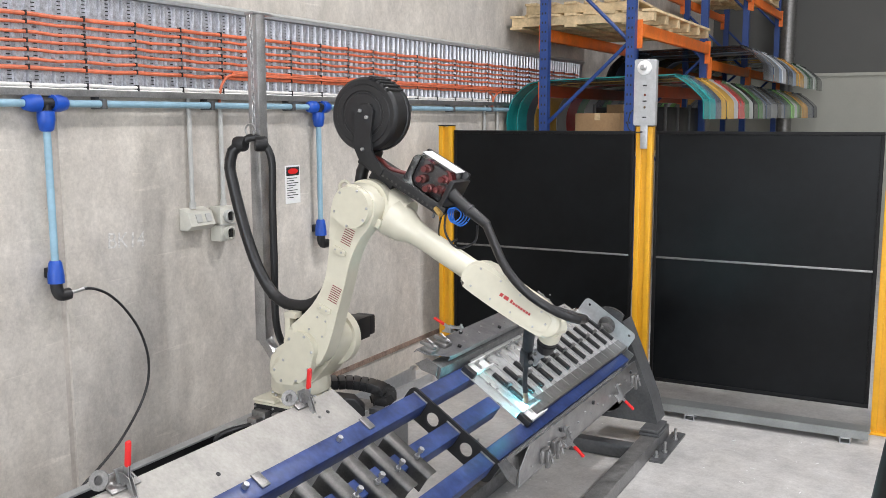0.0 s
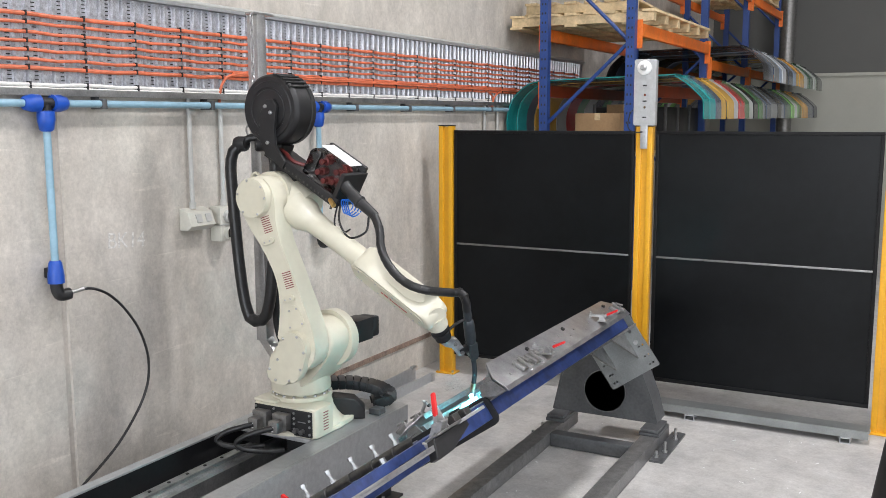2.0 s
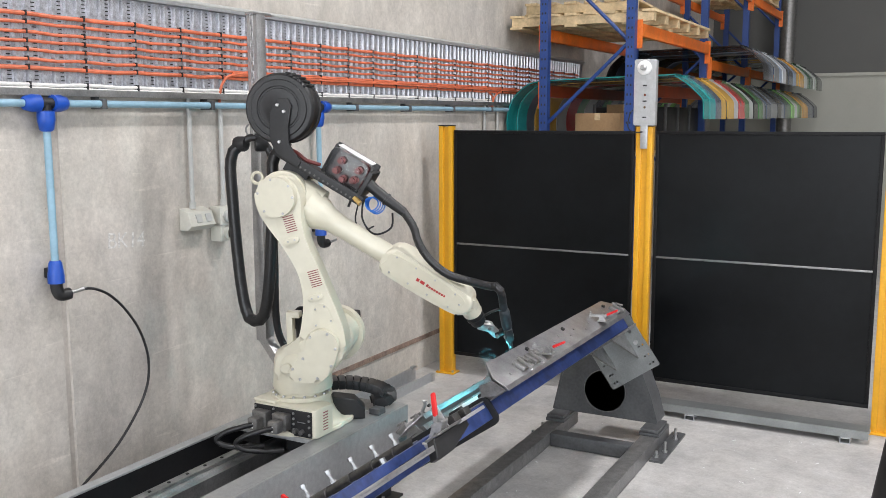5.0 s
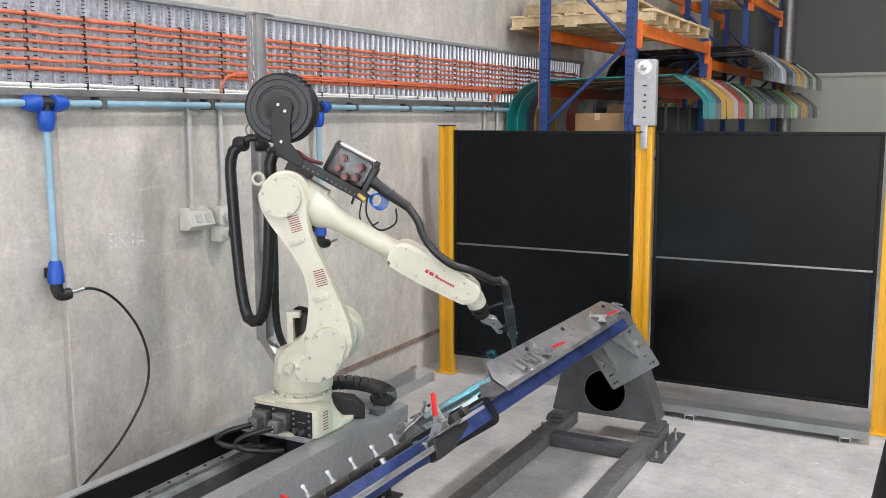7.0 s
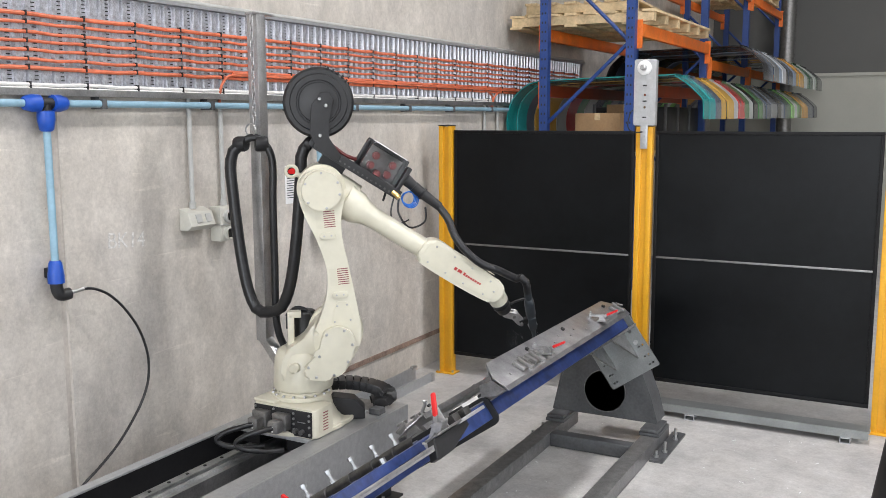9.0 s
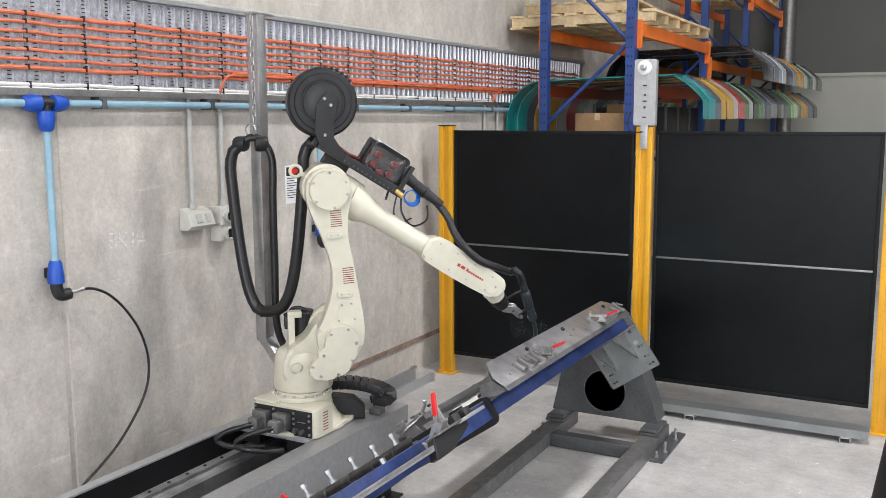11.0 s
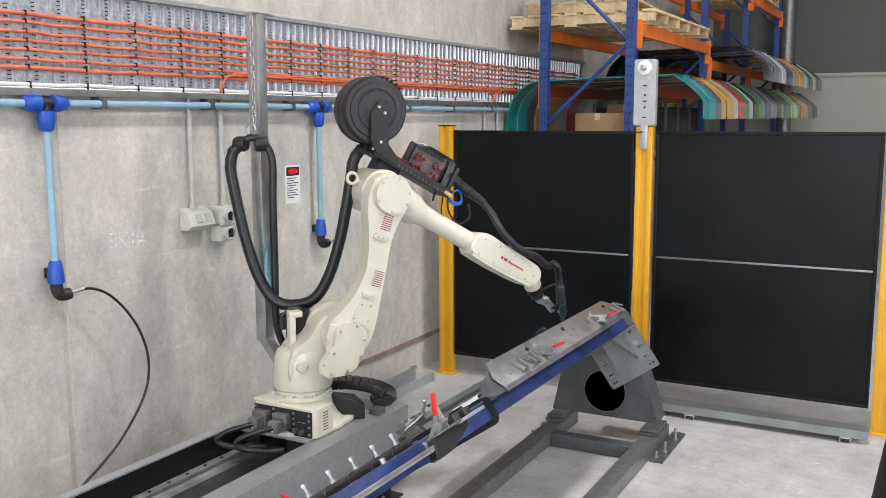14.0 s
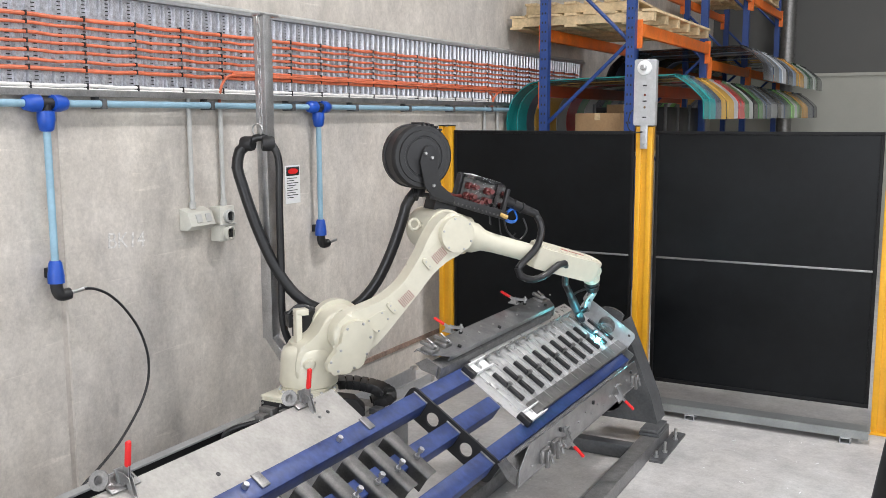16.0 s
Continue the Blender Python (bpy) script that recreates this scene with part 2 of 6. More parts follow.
def lathe(bm, prof, m=None, seg=24):
    """Turned body: (radius, height) pairs about local z."""
    rings = []
    for r, h in prof:
        ring = []
        for i in range(seg):
            a = 2 * math.pi * i / seg
            v = Vector((r * math.cos(a), r * math.sin(a), h))
            ring.append(bm.verts.new(m @ v if m else v))
        rings.append(ring)
    for a, b in zip(rings, rings[1:]):
        for i in range(seg):
            bm.faces.new((a[i], a[(i + 1) % seg], b[(i + 1) % seg], b[i]))
    bm.faces.new(rings[0][::-1])
    bm.faces.new(rings[-1])
    return bm


def smooth_path(pts, n):
    """Points on a smooth curve through pts."""
    pts = [Vector(p) for p in pts]
    out = []
    for i in range(len(pts) - 1):
        p0, p1, p2, p3 = pts[max(i - 1, 0)], pts[i], pts[i + 1], pts[min(i + 2, len(pts) - 1)]
        for k in range(n):
            t = k / n
            out.append(0.5 * ((2 * p1) + (p2 - p0) * t + (2 * p0 - 5 * p1 + 4 * p2 - p3) * t * t + (3 * p1 - p0 - 3 * p2 + p3) * t ** 3))
    out.append(pts[-1])
    return out


def sweep(bm, pts, radius, seg=8, ribs=0.0):
    """A round tube along points."""
    pts = [Vector(p) for p in pts]
    rings, side = [], None
    for i, p in enumerate(pts):
        d = (pts[min(i + 1, len(pts) - 1)] - pts[max(i - 1, 0)]).normalized()
        if side is None:
            side = d.orthogonal().normalized()
        side = (side - d * side.dot(d)).normalized()
        up = d.cross(side)
        r = radius + (ribs if i % 2 else 0.0)
        rings.append([bm.verts.new(p + r * (math.cos(a) * side + math.sin(a) * up)) for a in (2 * math.pi * k / seg for k in range(seg))])
    for a, b in zip(rings, rings[1:]):
        for i in range(seg):
            bm.faces.new((a[i], a[(i + 1) % seg], b[(i + 1) % seg], b[i]))
    bm.faces.new(rings[0][::-1])
    bm.faces.new(rings[-1])
    return bm


def prism(bm, outline, lo, hi, m=None, bevel=0.0):
    """An outline (a, b) pulled from lo to hi along the third axis; m maps (a, b, h)."""
    a = [bm.verts.new((p[0], p[1], lo)) for p in outline]
    b = [bm.verts.new((p[0], p[1], hi)) for p in outline]
    n = len(outline)
    fs = [bm.faces.new(a[::-1]), bm.faces.new(b)]
    for i in range(n):
        fs.append(bm.faces.new((a[i], a[(i + 1) % n], b[(i + 1) % n], b[i])))
    if bevel:
        es = {e for f in fs[:2] for e in f.edges}
        r = bmesh.ops.bevel(bm, geom=list(es), offset=bevel, segments=3, affect="EDGES", profile=0.6)
        vs = {v for f in r["faces"] for v in f.verts} | {v for v in a + b if v.is_valid}
        vs |= {v for f in fs if f.is_valid for v in f.verts}
    else:
        vs = set(a + b)
    if m:
        bmesh.ops.transform(bm, matrix=m, verts=list(vs))
    return bm


def plate_with_holes(bm, outline, holes, lo, hi, m):
    """A flat plate with round holes (a, b, r) right through it."""
    loops = [outline] + [[(ha + r * math.cos(-2 * math.pi * k / 28), hb + r * math.sin(-2 * math.pi * k / 28)) for k in range(28)] for ha, hb, r in holes]
    edges = []
    for lp in loops:
        vs = [bm.verts.new((p[0], p[1], lo)) for p in lp]
        edges += [bm.edges.new((vs[i], vs[(i + 1) % len(vs)])) for i in range(len(vs))]
    r = bmesh.ops.triangle_fill(bm, use_beauty=True, use_dissolve=True, edges=edges)
    faces = [f for f in r["geom"] if isinstance(f, bmesh.types.BMFace)]
    ex = bmesh.ops.extrude_face_region(bm, geom=faces)
    vs = [v for v in ex["geom"] if isinstance(v, bmesh.types.BMVert)]
    bmesh.ops.translate(bm, vec=(0, 0, hi - lo), verts=vs)
    bmesh.ops.transform(bm, matrix=m, verts=bm.verts[:])
    bmesh.ops.recalc_face_normals(bm, faces=bm.faces[:])
    return bm


def bent_strip(bm, prof, y0, y1, thick):
    """A bent sheet: profile (x, z) with true thickness, pulled along y."""
    n = len(prof)
    P = [Vector((a, b)) for a, b in prof]
    inner = []
    for i, p in enumerate(P):
        d = (P[min(i + 1, n - 1)] - P[max(i - 1, 0)]).normalized()
        inner.append(p + Vector((d.y, -d.x)) * thick)
    v = [[bm.verts.new((q.x, y, q.y)) for q in ring] for ring in (P, inner) for y in (y0, y1)]
    a, b, c, d = v
    for i in range(n - 1):
        bm.faces.new((a[i], a[i + 1], b[i + 1], b[i]))
        bm.faces.new((c[i], d[i], d[i + 1], c[i + 1]))
        bm.faces.new((a[i], c[i], c[i + 1], a[i + 1]))
        bm.faces.new((b[i], b[i + 1], d[i + 1], d[i]))
    for k in (0, n - 1):
        bm.faces.new((a[k], b[k], d[k], c[k]))
    return bm


def rounded(a0, a1, b0, b1, r, n=5):
    out = []
    for ca, cb, s in ((a1 - r, b1 - r, 0), (a0 + r, b1 - r, 90), (a0 + r, b0 + r, 180), (a1 - r, b0 + r, 270)):
        for k in range(n + 1):
            t = radians(s + 90 * k / n)
            out.append((ca + r * math.cos(t), cb + r * math.sin(t)))
    return out


def capsule(p, q, rp, rq, n=12):
    """Outline round two circles of different size."""
    p, q = Vector(p), Vector(q)
    d = q - p
    a = math.atan2(d.y, d.x)
    k = math.acos(max(-1, min(1, (rp - rq) / d.length)))
    out = [(q.x + rq * math.cos(a + t), q.y + rq * math.sin(a + t)) for t in np.linspace(-k, k, n)]
    out += [(p.x + rp * math.cos(a + t), p.y + rp * math.sin(a + t)) for t in np.linspace(k, 2 * math.pi - k, n)]
    return out


def mesh_of(name, bm, material, flat=False):
    bmesh.ops.recalc_face_normals(bm, faces=bm.faces[:])
    me = bpy.data.meshes.new(name)
    bm.to_mesh(me)
    bm.free()
    me.materials.append(material)
    if not flat:
        for p in me.polygons:
            p.use_smooth = True
        me.set_sharp_from_angle(angle=radians(38))
    return me


def part(name, bm, material, parent=None, label="", flat=False):
    ob = new(name, mesh_of(name, bm, material, flat))
    if parent is not None:
        ob.parent = parent
    if label:
        ob["label"] = label
    return ob


def share(name, me, parent, m):
    ob = new(name, me)
    ob.parent = parent
    ob.matrix_basis = m
    return ob


def thing(name, label, category, group="", at=(0, 0, 0)):
    ob = new(name)
    ob.empty_display_size = 0.1
    ob.location = at
    return tagged(ob, label, category, group)


def single(name, bm, material, label, category, group="", kind="", flat=False):
    return tagged(part(name, bm, material, None, "", flat), label, category, group, kind)


def text_mesh(name, body, size, m, material, parent):
    cu = bpy.data.curves.new(name, "FONT")
    cu.body, cu.size, cu.extrude = body, size, 0.0006
    tmp = bpy.data.objects.new("tmp", cu)
    me = bpy.data.meshes.new_from_object(tmp)
    bpy.data.objects.remove(tmp)
    me.name = name
    me.materials.append(material)
    ob = new(name, me)
    if parent is not None:
        ob.parent = parent
    ob.matrix_basis = m
    return ob


# axes: a, b, h of an outline laid into world axes
XZ = Matrix(((1, 0, 0, 0), (0, 0, 1, 0), (0, 1, 0, 0), (0, 0, 0, 1)))     # a->x, b->z, h->y
YZ = Matrix(((0, 0, 1, 0), (1, 0, 0, 0), (0, 1, 0, 0), (0, 0, 0, 1)))     # a->y, b->z, h->x


# ---- the hall ----
def hall():
    bm = bm_new()
    box(bm, WX - 0.2, EX + 0.2, BY - 0.2, FY + 0.2, -0.12, 0.0)
    single("floor", bm, M_FLOOR, "pale grey concrete slab with scuffs and weld dust", "floor", kind="structure")
    bm = bm_new()
    # panels of the tilt-up wall, with a joint between them
    for y0, y1 in ((BY, 2.800), (2.838, FY)):
        box(bm, WX - 0.2, WX, y0, y1, 0.0, HZ)
    box(bm, WX - 0.2, WX - 0.014, 2.800, 2.838, 0.0, HZ)
    single("wall_west", bm, M_CONCRETE, "bare cast concrete tilt-up wall with clouded stains", "wall", kind="structure", flat=True)
    bm = bm_new()
    prism(bm, [(WX - 0.014, 2.800), (WX - 0.002, 2.800), (WX - 0.008, 2.806), (WX - 0.008, 2.832), (WX - 0.002, 2.838), (WX - 0.014, 2.838)], 0.002, HZ - 0.002)
    single("joint_sealant", bm, M_SEAL, "beige sealant in the joint between wall panels", "trim", kind="structure")
    bm = bm_new()
    box(bm, WX, EX, FY, FY + 0.2, 2.60, HZ)
    single("wall_north", bm, M_CLAD, "dark grey upper wall cladding", "wall", kind="structure")
    bm = bm_new()
    box(bm, WX, EX, FY - 0.03, FY + 0.2, 0, 2.60)
    box(bm, WX, EX, FY - 0.06, FY - 0.03, 2.55, 2.60)
    single("wall_north_panel", bm, M_CREAM, "cream lower wall panelling with a capping strip", "wall", kind="structure")
    # unseen south wall and east wall with an assumed roller door opening each
    bm = bm_new()
    box(bm, WX, -1.9, BY - 0.2, BY, 0, HZ)
    box(bm, 4.9, EX, BY - 0.2, BY, 0, HZ)
    box(bm, -1.9, 4.9, BY - 0.2, BY, 4.9, HZ)
    single("wall_south", bm, M_SIDE, "unseen pale wall with an assumed roller door opening", "wall", kind="structure")
    bm = bm_new()
    box(bm, EX, EX + 0.2, BY, -1.6, 0, HZ)
    box(bm, EX, EX + 0.2, 4.6, FY, 0, HZ)
    box(bm, EX, EX + 0.2, -1.6, 4.6, 4.9, HZ)
    single("wall_east", bm, M_SIDE, "unseen pale wall with an assumed roller door opening", "wall", kind="structure")
    bm = bm_new()
    box(bm, WX, EX, BY, FY, HZ, HZ + 0.15)
    single("ceiling", bm, M_ROOF, "pale metal roof sheeting", "ceiling", kind="structure")
    # bodies for the added lamps, all out of view
    for hx, hy in ADDED_HIGH_BAYS:
        lamp = thing("added_bay_lamp", "round high-bay lamp added out of view to light the hall", "lamp", "high-bay lamps", (hx, hy, HZ))
        bm = bm_new()
        lathe(bm, [(0.02, 0), (0.02, -0.3), (0.10, -0.32), (0.12, -0.45), (0.26, -0.56), (0.265, -0.575)], None, 24)
        part("housing", bm, M_GREYPAINT, lamp)
        bm = bm_new()
        lathe(bm, [(0.24, -0.577), (0.24, -0.583)], None, 24)
        part("lens", bm, M_LAMP, lamp)
    # brown strip fixed along the foot of the wall
    bm = bm_new()
    box(bm, WX, WX + 0.012, 4.35, 6.4, 0.226, 0.258)
    single("trim", bm, M_RUST, "rust-brown strip along the foot of the concrete wall", "trim", kind="structure")
    mark = text_mesh("chalk_marking", "BK14", 0.108, Matrix.Translation((WX + 0.002, 3.075, 1.318)) @ Matrix.Rotation(radians(90), 4, "Z") @ Matrix.Rotation(radians(90), 4, "X") @ Matrix.Rotation(radians(-4), 4, "Z"), M_CHALK, None)
    tagged(mark, "faint chalk marking on the concrete wall", "marking")


def wall_tray():
    """Perforated trays stood side by side on the wall, with cables tied across."""
    Z0, Z1 = 2.045, 2.485
    tray = thing("cable_tray", "galvanised perforated cable tray with vertical ribs on the wall", "cable tray")
    bm = bm_new()
    box(bm, WX + 0.004, WX + 0.010, 1.6, 9.6, Z0, Z1)
    part("back_sheet", bm, M_GALVD, tray)
    bm = bm_new()
    prism(bm, [(-0.019, 0), (-0.013, 0.016), (0.013, 0.016), (0.019, 0)], Z0 + 0.004, Z1 - 0.004, Matrix(((0, 1, 0, 0), (1, 0, 0, 0), (0, 0, 1, 0), (0, 0, 0, 1))))
    rib = mesh_of("rib", bm, M_GALVD)
    y, k = 1.64, 0
    slots = bm_new()
    while y < 9.55:
        share("rib", rib, tray, Matrix.Translation((WX + 0.010, y, 0)))
        if k % 2 == 0:
            for i in range(24):
                z = Z0 + 0.03 + i * 0.017
                box(slots, WX + 0.0105, WX + 0.0125, y + 0.024, y + 0.044, z, z + 0.0045)
        y += 0.060 if k % 2 else 0.073
        k += 1
    tagged(part("slot_pattern", slots, M_BLACKM, tray), kind="stuff")
    bm = bm_new()
    box(bm, WX + 0.002, WX + 0.055, 1.6, 9.6, Z0 - 0.018, Z0)
    box(bm, WX + 0.045, WX + 0.055, 1.6, 9.6, Z0, Z0 + 0.012)
    part("lower_flange", bm, M_STEEL, tray)
    bm = bm_new()
    box(bm, WX + 0.002, WX + 0.045, 1.6, 9.6, Z1, Z1 + 0.015)
    part("upper_flange", bm, M_GALV, tray)
    bm = bm_new()
    cyl(bm, (WX + 0.035, 1.6, Z1 + 0.024), (WX + 0.035, 9.6, Z1 + 0.024), 0.012, seg=10)
    single("conduit", bm, M_PVC, "pale grey conduit along the top of the cable tray", "conduit")

    def run(name, z, r, mate, label, ties, y0=1.6, y1=9.4, sag=0.006, off=0.036):
        ob = thing(name, label, "cable", "cables on the tray")
        pts, n = [], int((y1 - y0) / 0.11)
        for i in range(n + 1):
            yy = y0 + (y1 - y0) * i / n
            ph = ((yy - 2.676) % 0.30) / 0.30
            pts.append((WX + off + random.uniform(-0.002, 0.002), yy, z - sag * math.sin(math.pi * ph) + random.uniform(-0.002, 0.002)))
        bm = bm_new()
        sweep(bm, pts, r, 8)
        part("sheath", bm, mate, ob)
        if ties:
            bm = bm_new()
            t = y0 + 0.30 - ((y0 - 2.676) % 0.30)
            while t < y1 - 0.1:
                box(bm, WX + off - 0.014, WX + off + r + 0.004, t - 0.003, t + 0.003, z - r - 0.002, z + r + 0.002)
                t += 0.30
            tagged(part("cable_tie", bm, M_BLACK, ob), kind="stuff")
        return ob

    for i, z in enumerate((2.368, 2.334, 2.294, 2.257, 2.221, 2.182, 2.146)):
        run("cable", z, 0.0095 if i in (0, 6) else 0.0075, M_CABLE, "orange round cable tied across the cable tray", True)
    for z in (2.160, 2.171):
        run("cable", z, 0.006, M_CABLE, "bright orange cable lying on the lower run", False, 3.95, 7.9, 0.004, 0.052)
    for z in (2.076, 2.058):
        run("cable", z, 0.008, M_WHITEC, "white cable tied along the foot of the tray", True, 1.6, 7.3, 0.004, 0.04)
    for yy, yb in ((3.95, 3.86), (7.1, 7.26), (7.45, 7.30)):
        bm = bm_new()
        sweep(bm, smooth_path([(WX + 0.05, yy + (0.25 if yy < 5 else 0), 2.165), (WX + 0.052, yy, 2.16), (WX + 0.05, yb, 2.10), (WX + 0.03, yb, 2.0)], 6), 0.0075, 8)
        single("cable", bm, M_CABLE, "orange cable dropping off the tray into a conduit", "cable", "cables on the tray")


def air_line():
    z = 1.994
    pipe = thing("air_pipe", "pale blue compressed air pipe clipped along the wall", "pipe")
    bm = bm_new()
    cyl(bm, (WX + 0.06, 1.6, z), (WX + 0.06, 7.55, z), 0.0165, seg=14)
    part("pipe_run", bm, M_AIR, pipe)
    for yy in (3.04, 3.757, 4.45, 5.126, 5.815, 6.5, 7.2):
        bm = bm_new()
        box(bm, WX, WX + 0.082, yy - 0.013, yy + 0.013, z - 0.024, z + 0.022, None, 0.004)
        box(bm, WX, WX + 0.03, yy - 0.011, yy + 0.011, z + 0.02, z + 0.075)
        part("pipe_clip", bm, M_GREYPAINT, pipe)
    for yy, zb in ((2.733, 1.243), (4.716, 1.23)):
        drop = thing("air_drop", "pale blue air drop pipe with blue screw fittings", "pipe", "air drops")
        bm = bm_new()
        cyl(bm, (WX + 0.06, yy, z), (WX + 0.06, yy, zb), 0.0165, seg=14)
        part("pipe_run", bm, M_AIR, drop)
        for a, b in (((0, -0.035, 0), (0, -0.11, 0)), ((0, 0.035, 0), (0, 0.11, 0)), ((0, 0, -0.035), (0, 0, -0.12))):
            bm = bm_new()
            d = (Vector(b) - Vector(a))
            m = Matrix.Translation(Vector((WX + 0.06, yy, z)) + Vector(a)) @ d.to_track_quat("Z", "Y").to_matrix().to_4x4()
            lathe(bm, [(0.022, -0.004), (0.037, 0.0), (0.038, 0.035), (0.030, d.length - 0.008), (0.022, d.length)], m, 16)
            part("nut", bm, M_FIT, drop)
        bm = bm_new()
        cyl(bm, (WX + 0.06, yy - 0.045, z), (WX + 0.06, yy + 0.045, z), 0.024, seg=14)
        cyl(bm, (WX + 0.06, yy, z), (WX + 0.06, yy, z - 0.045), 0.024, seg=14)
        part("tee", bm, M_BLACK, drop)
        bm = bm_new()
        lathe(bm, [(0.022, 0.10), (0.028, 0.09), (0.036, 0.03), (0.036, 0.0)], Matrix.Translation((WX + 0.06, yy, zb - 0.03)), 16)
        part("nut", bm, M_FIT, drop)
        bm = bm_new()
        sweep(bm, smooth_path([(WX + 0.06, yy, zb), (WX + 0.06, yy, zb - 0.05), (WX + 0.063, yy + 0.015, zb - 0.085), (WX + 0.068, yy + 0.06, zb - 0.085)], 5), 0.027, 12)
        box(bm, WX, WX + 0.05, yy - 0.014, yy + 0.014, zb - 0.01, zb + 0.035, None, 0.004)
        part("elbow", bm, M_BLACK, drop)
        bm = bm_new()
        cyl(bm, (WX + 0.068, yy + 0.055, zb - 0.085), (WX + 0.07, yy + 0.15, zb - 0.075), 0.009, seg=10)
        part("coupling", bm, M_ZINC, drop)
    bm = bm_new()
    pts = [(WX + 0.070, 2.86, 1.168), (WX + 0.085, 2.92, 1.158), (WX + 0.10, 2.991, 1.117), (WX + 0.11, 3.068, 1.037), (WX + 0.12, 3.136, 0.929), (WX + 0.13, 3.172, 0.805), (WX + 0.14, 3.163, 0.696), (WX + 0.15, 3.119, 0.61), (WX + 0.16, 3.043, 0.527), (WX + 0.17, 2.931, 0.434), (WX + 0.18, 2.812, 0.367), (WX + 0.19, 2.705, 0.319), (WX + 0.20, 2.60, 0.26), (WX + 0.21, 2.48, 0.18)]
    sweep(bm, smooth_path(pts, 8), 0.0065, 8)
    single("air_hose", bm, M_HOSE, "thin black air hose hanging in an arc from the drop", "hose")


def wall_power():
    for yy, zb in ((3.636, 1.46), (3.873, 1.455), (7.16, 1.2), (7.42, 1.2)):
        bm = bm_new()
        cyl(bm, (WX + 0.022, yy, 2.04), (WX + 0.022, yy, zb), 0.0125, seg=12)
        cyl(bm, (WX + 0.022, yy, zb + 0.035), (WX + 0.022, yy, zb), 0.018, seg=12)
        single("conduit", bm, M_PVC, "grey plastic conduit running down the concrete wall", "conduit", "wall conduits")
    o = thing("power_outlet", "cream angled switched power outlet on the wall", "power outlet")
    bm = bm_new()
    prism(bm, [(0.0, 1.35), (0.055, 1.35), (0.085, 1.375), (0.06, 1.445), (0.0, 1.465)], 3.557, 3.738, Matrix(((1, 0, 0, WX), (0, 0, 1, 0), (0, 1, 0, 0), (0, 0, 0, 1))), 0.006)
    part("housing", bm, M_BOX, o)
    for k in range(2):
        bm = bm_new()
        y = 3.605 + 0.07 * k
        box(bm, -0.004, 0.004, y, y + 0.038, -0.022, 0.022, Matrix.Translation((WX + 0.0745, 0, 1.412)) @ Matrix.Rotation(radians(-19), 4, "Y"))
        part("socket_face", bm, M_PVC, o)
    o = thing("socket_box", "grey industrial switched socket with round outlets on the wall", "power outlet")
    bm = bm_new()
    box(bm, WX, WX + 0.075, 3.785, 3.90, 1.27, 1.458, None, 0.008)
    part("housing", bm, M_BOX, o)
    bm = bm_new()
    box(bm, WX, WX + 0.085, 3.785, 3.90, 1.358, 1.364)
    part("seam", bm, M_PVC, o)
    for z, r in ((1.405, 0.036), (1.313, 0.038)):
        bm = bm_new()
        rot = Matrix.Translation((WX + 0.074, 3.843, z)) @ Matrix.Rotation(radians(90), 4, "Y")
        lathe(bm, [(r, 0), (r, 0.02), (r - 0.008, 0.024), (r - 0.010, 0.008)], rot, 20)
        part("outlet_ring", bm, M_BOX if z < 1.35 else M_PVC, o)
        bm = bm_new()
        box(bm, WX + 0.084, WX + 0.104, 3.837, 3.849, z - 0.022, z + 0.022, None, 0.003)
        part("switch_lever" if z > 1.35 else "outlet_pin", bm, M_BLACK, o)
    s = thing("safety_sign", "white safety notice with a red and black heading on the wall", "sign")
    y0, y1, z0, z1 = 4.446, 4.590, 1.415, 1.645
    bm = bm_new()
    box(bm, WX, WX + 0.003, y0, y1, z0, z1)
    part("panel", bm, M_LABEL, s)
    bm = bm_new()
    box(bm, WX + 0.003, WX + 0.0045, y0 + 0.010, y1 - 0.010, z1 - 0.062, z1 - 0.010)
    part("heading", bm, M_PRINTB, s)
    bm = bm_new()
    prism(bm, [(4.518 + 0.05 * math.cos(a), z1 - 0.036 + 0.017 * math.sin(a)) for a in np.linspace(0, 6.03, 24)], WX + 0.0045, WX + 0.006, YZ)
    part("heading_oval", bm, M_RED, s)
    bm = bm_new()
    for i in range(9):
        w = (0.10, 0.07, 0.11, 0.09, 0.055, 0.10, 0.08, 0.105, 0.06)[i]
        box(bm, WX + 0.003, WX + 0.0042, y0 + 0.015, y0 + 0.015 + w, z1 - 0.080 - i * 0.0145, z1 - 0.0755 - i * 0.0145)
    part("print_line", bm, M_PRINTB, s)


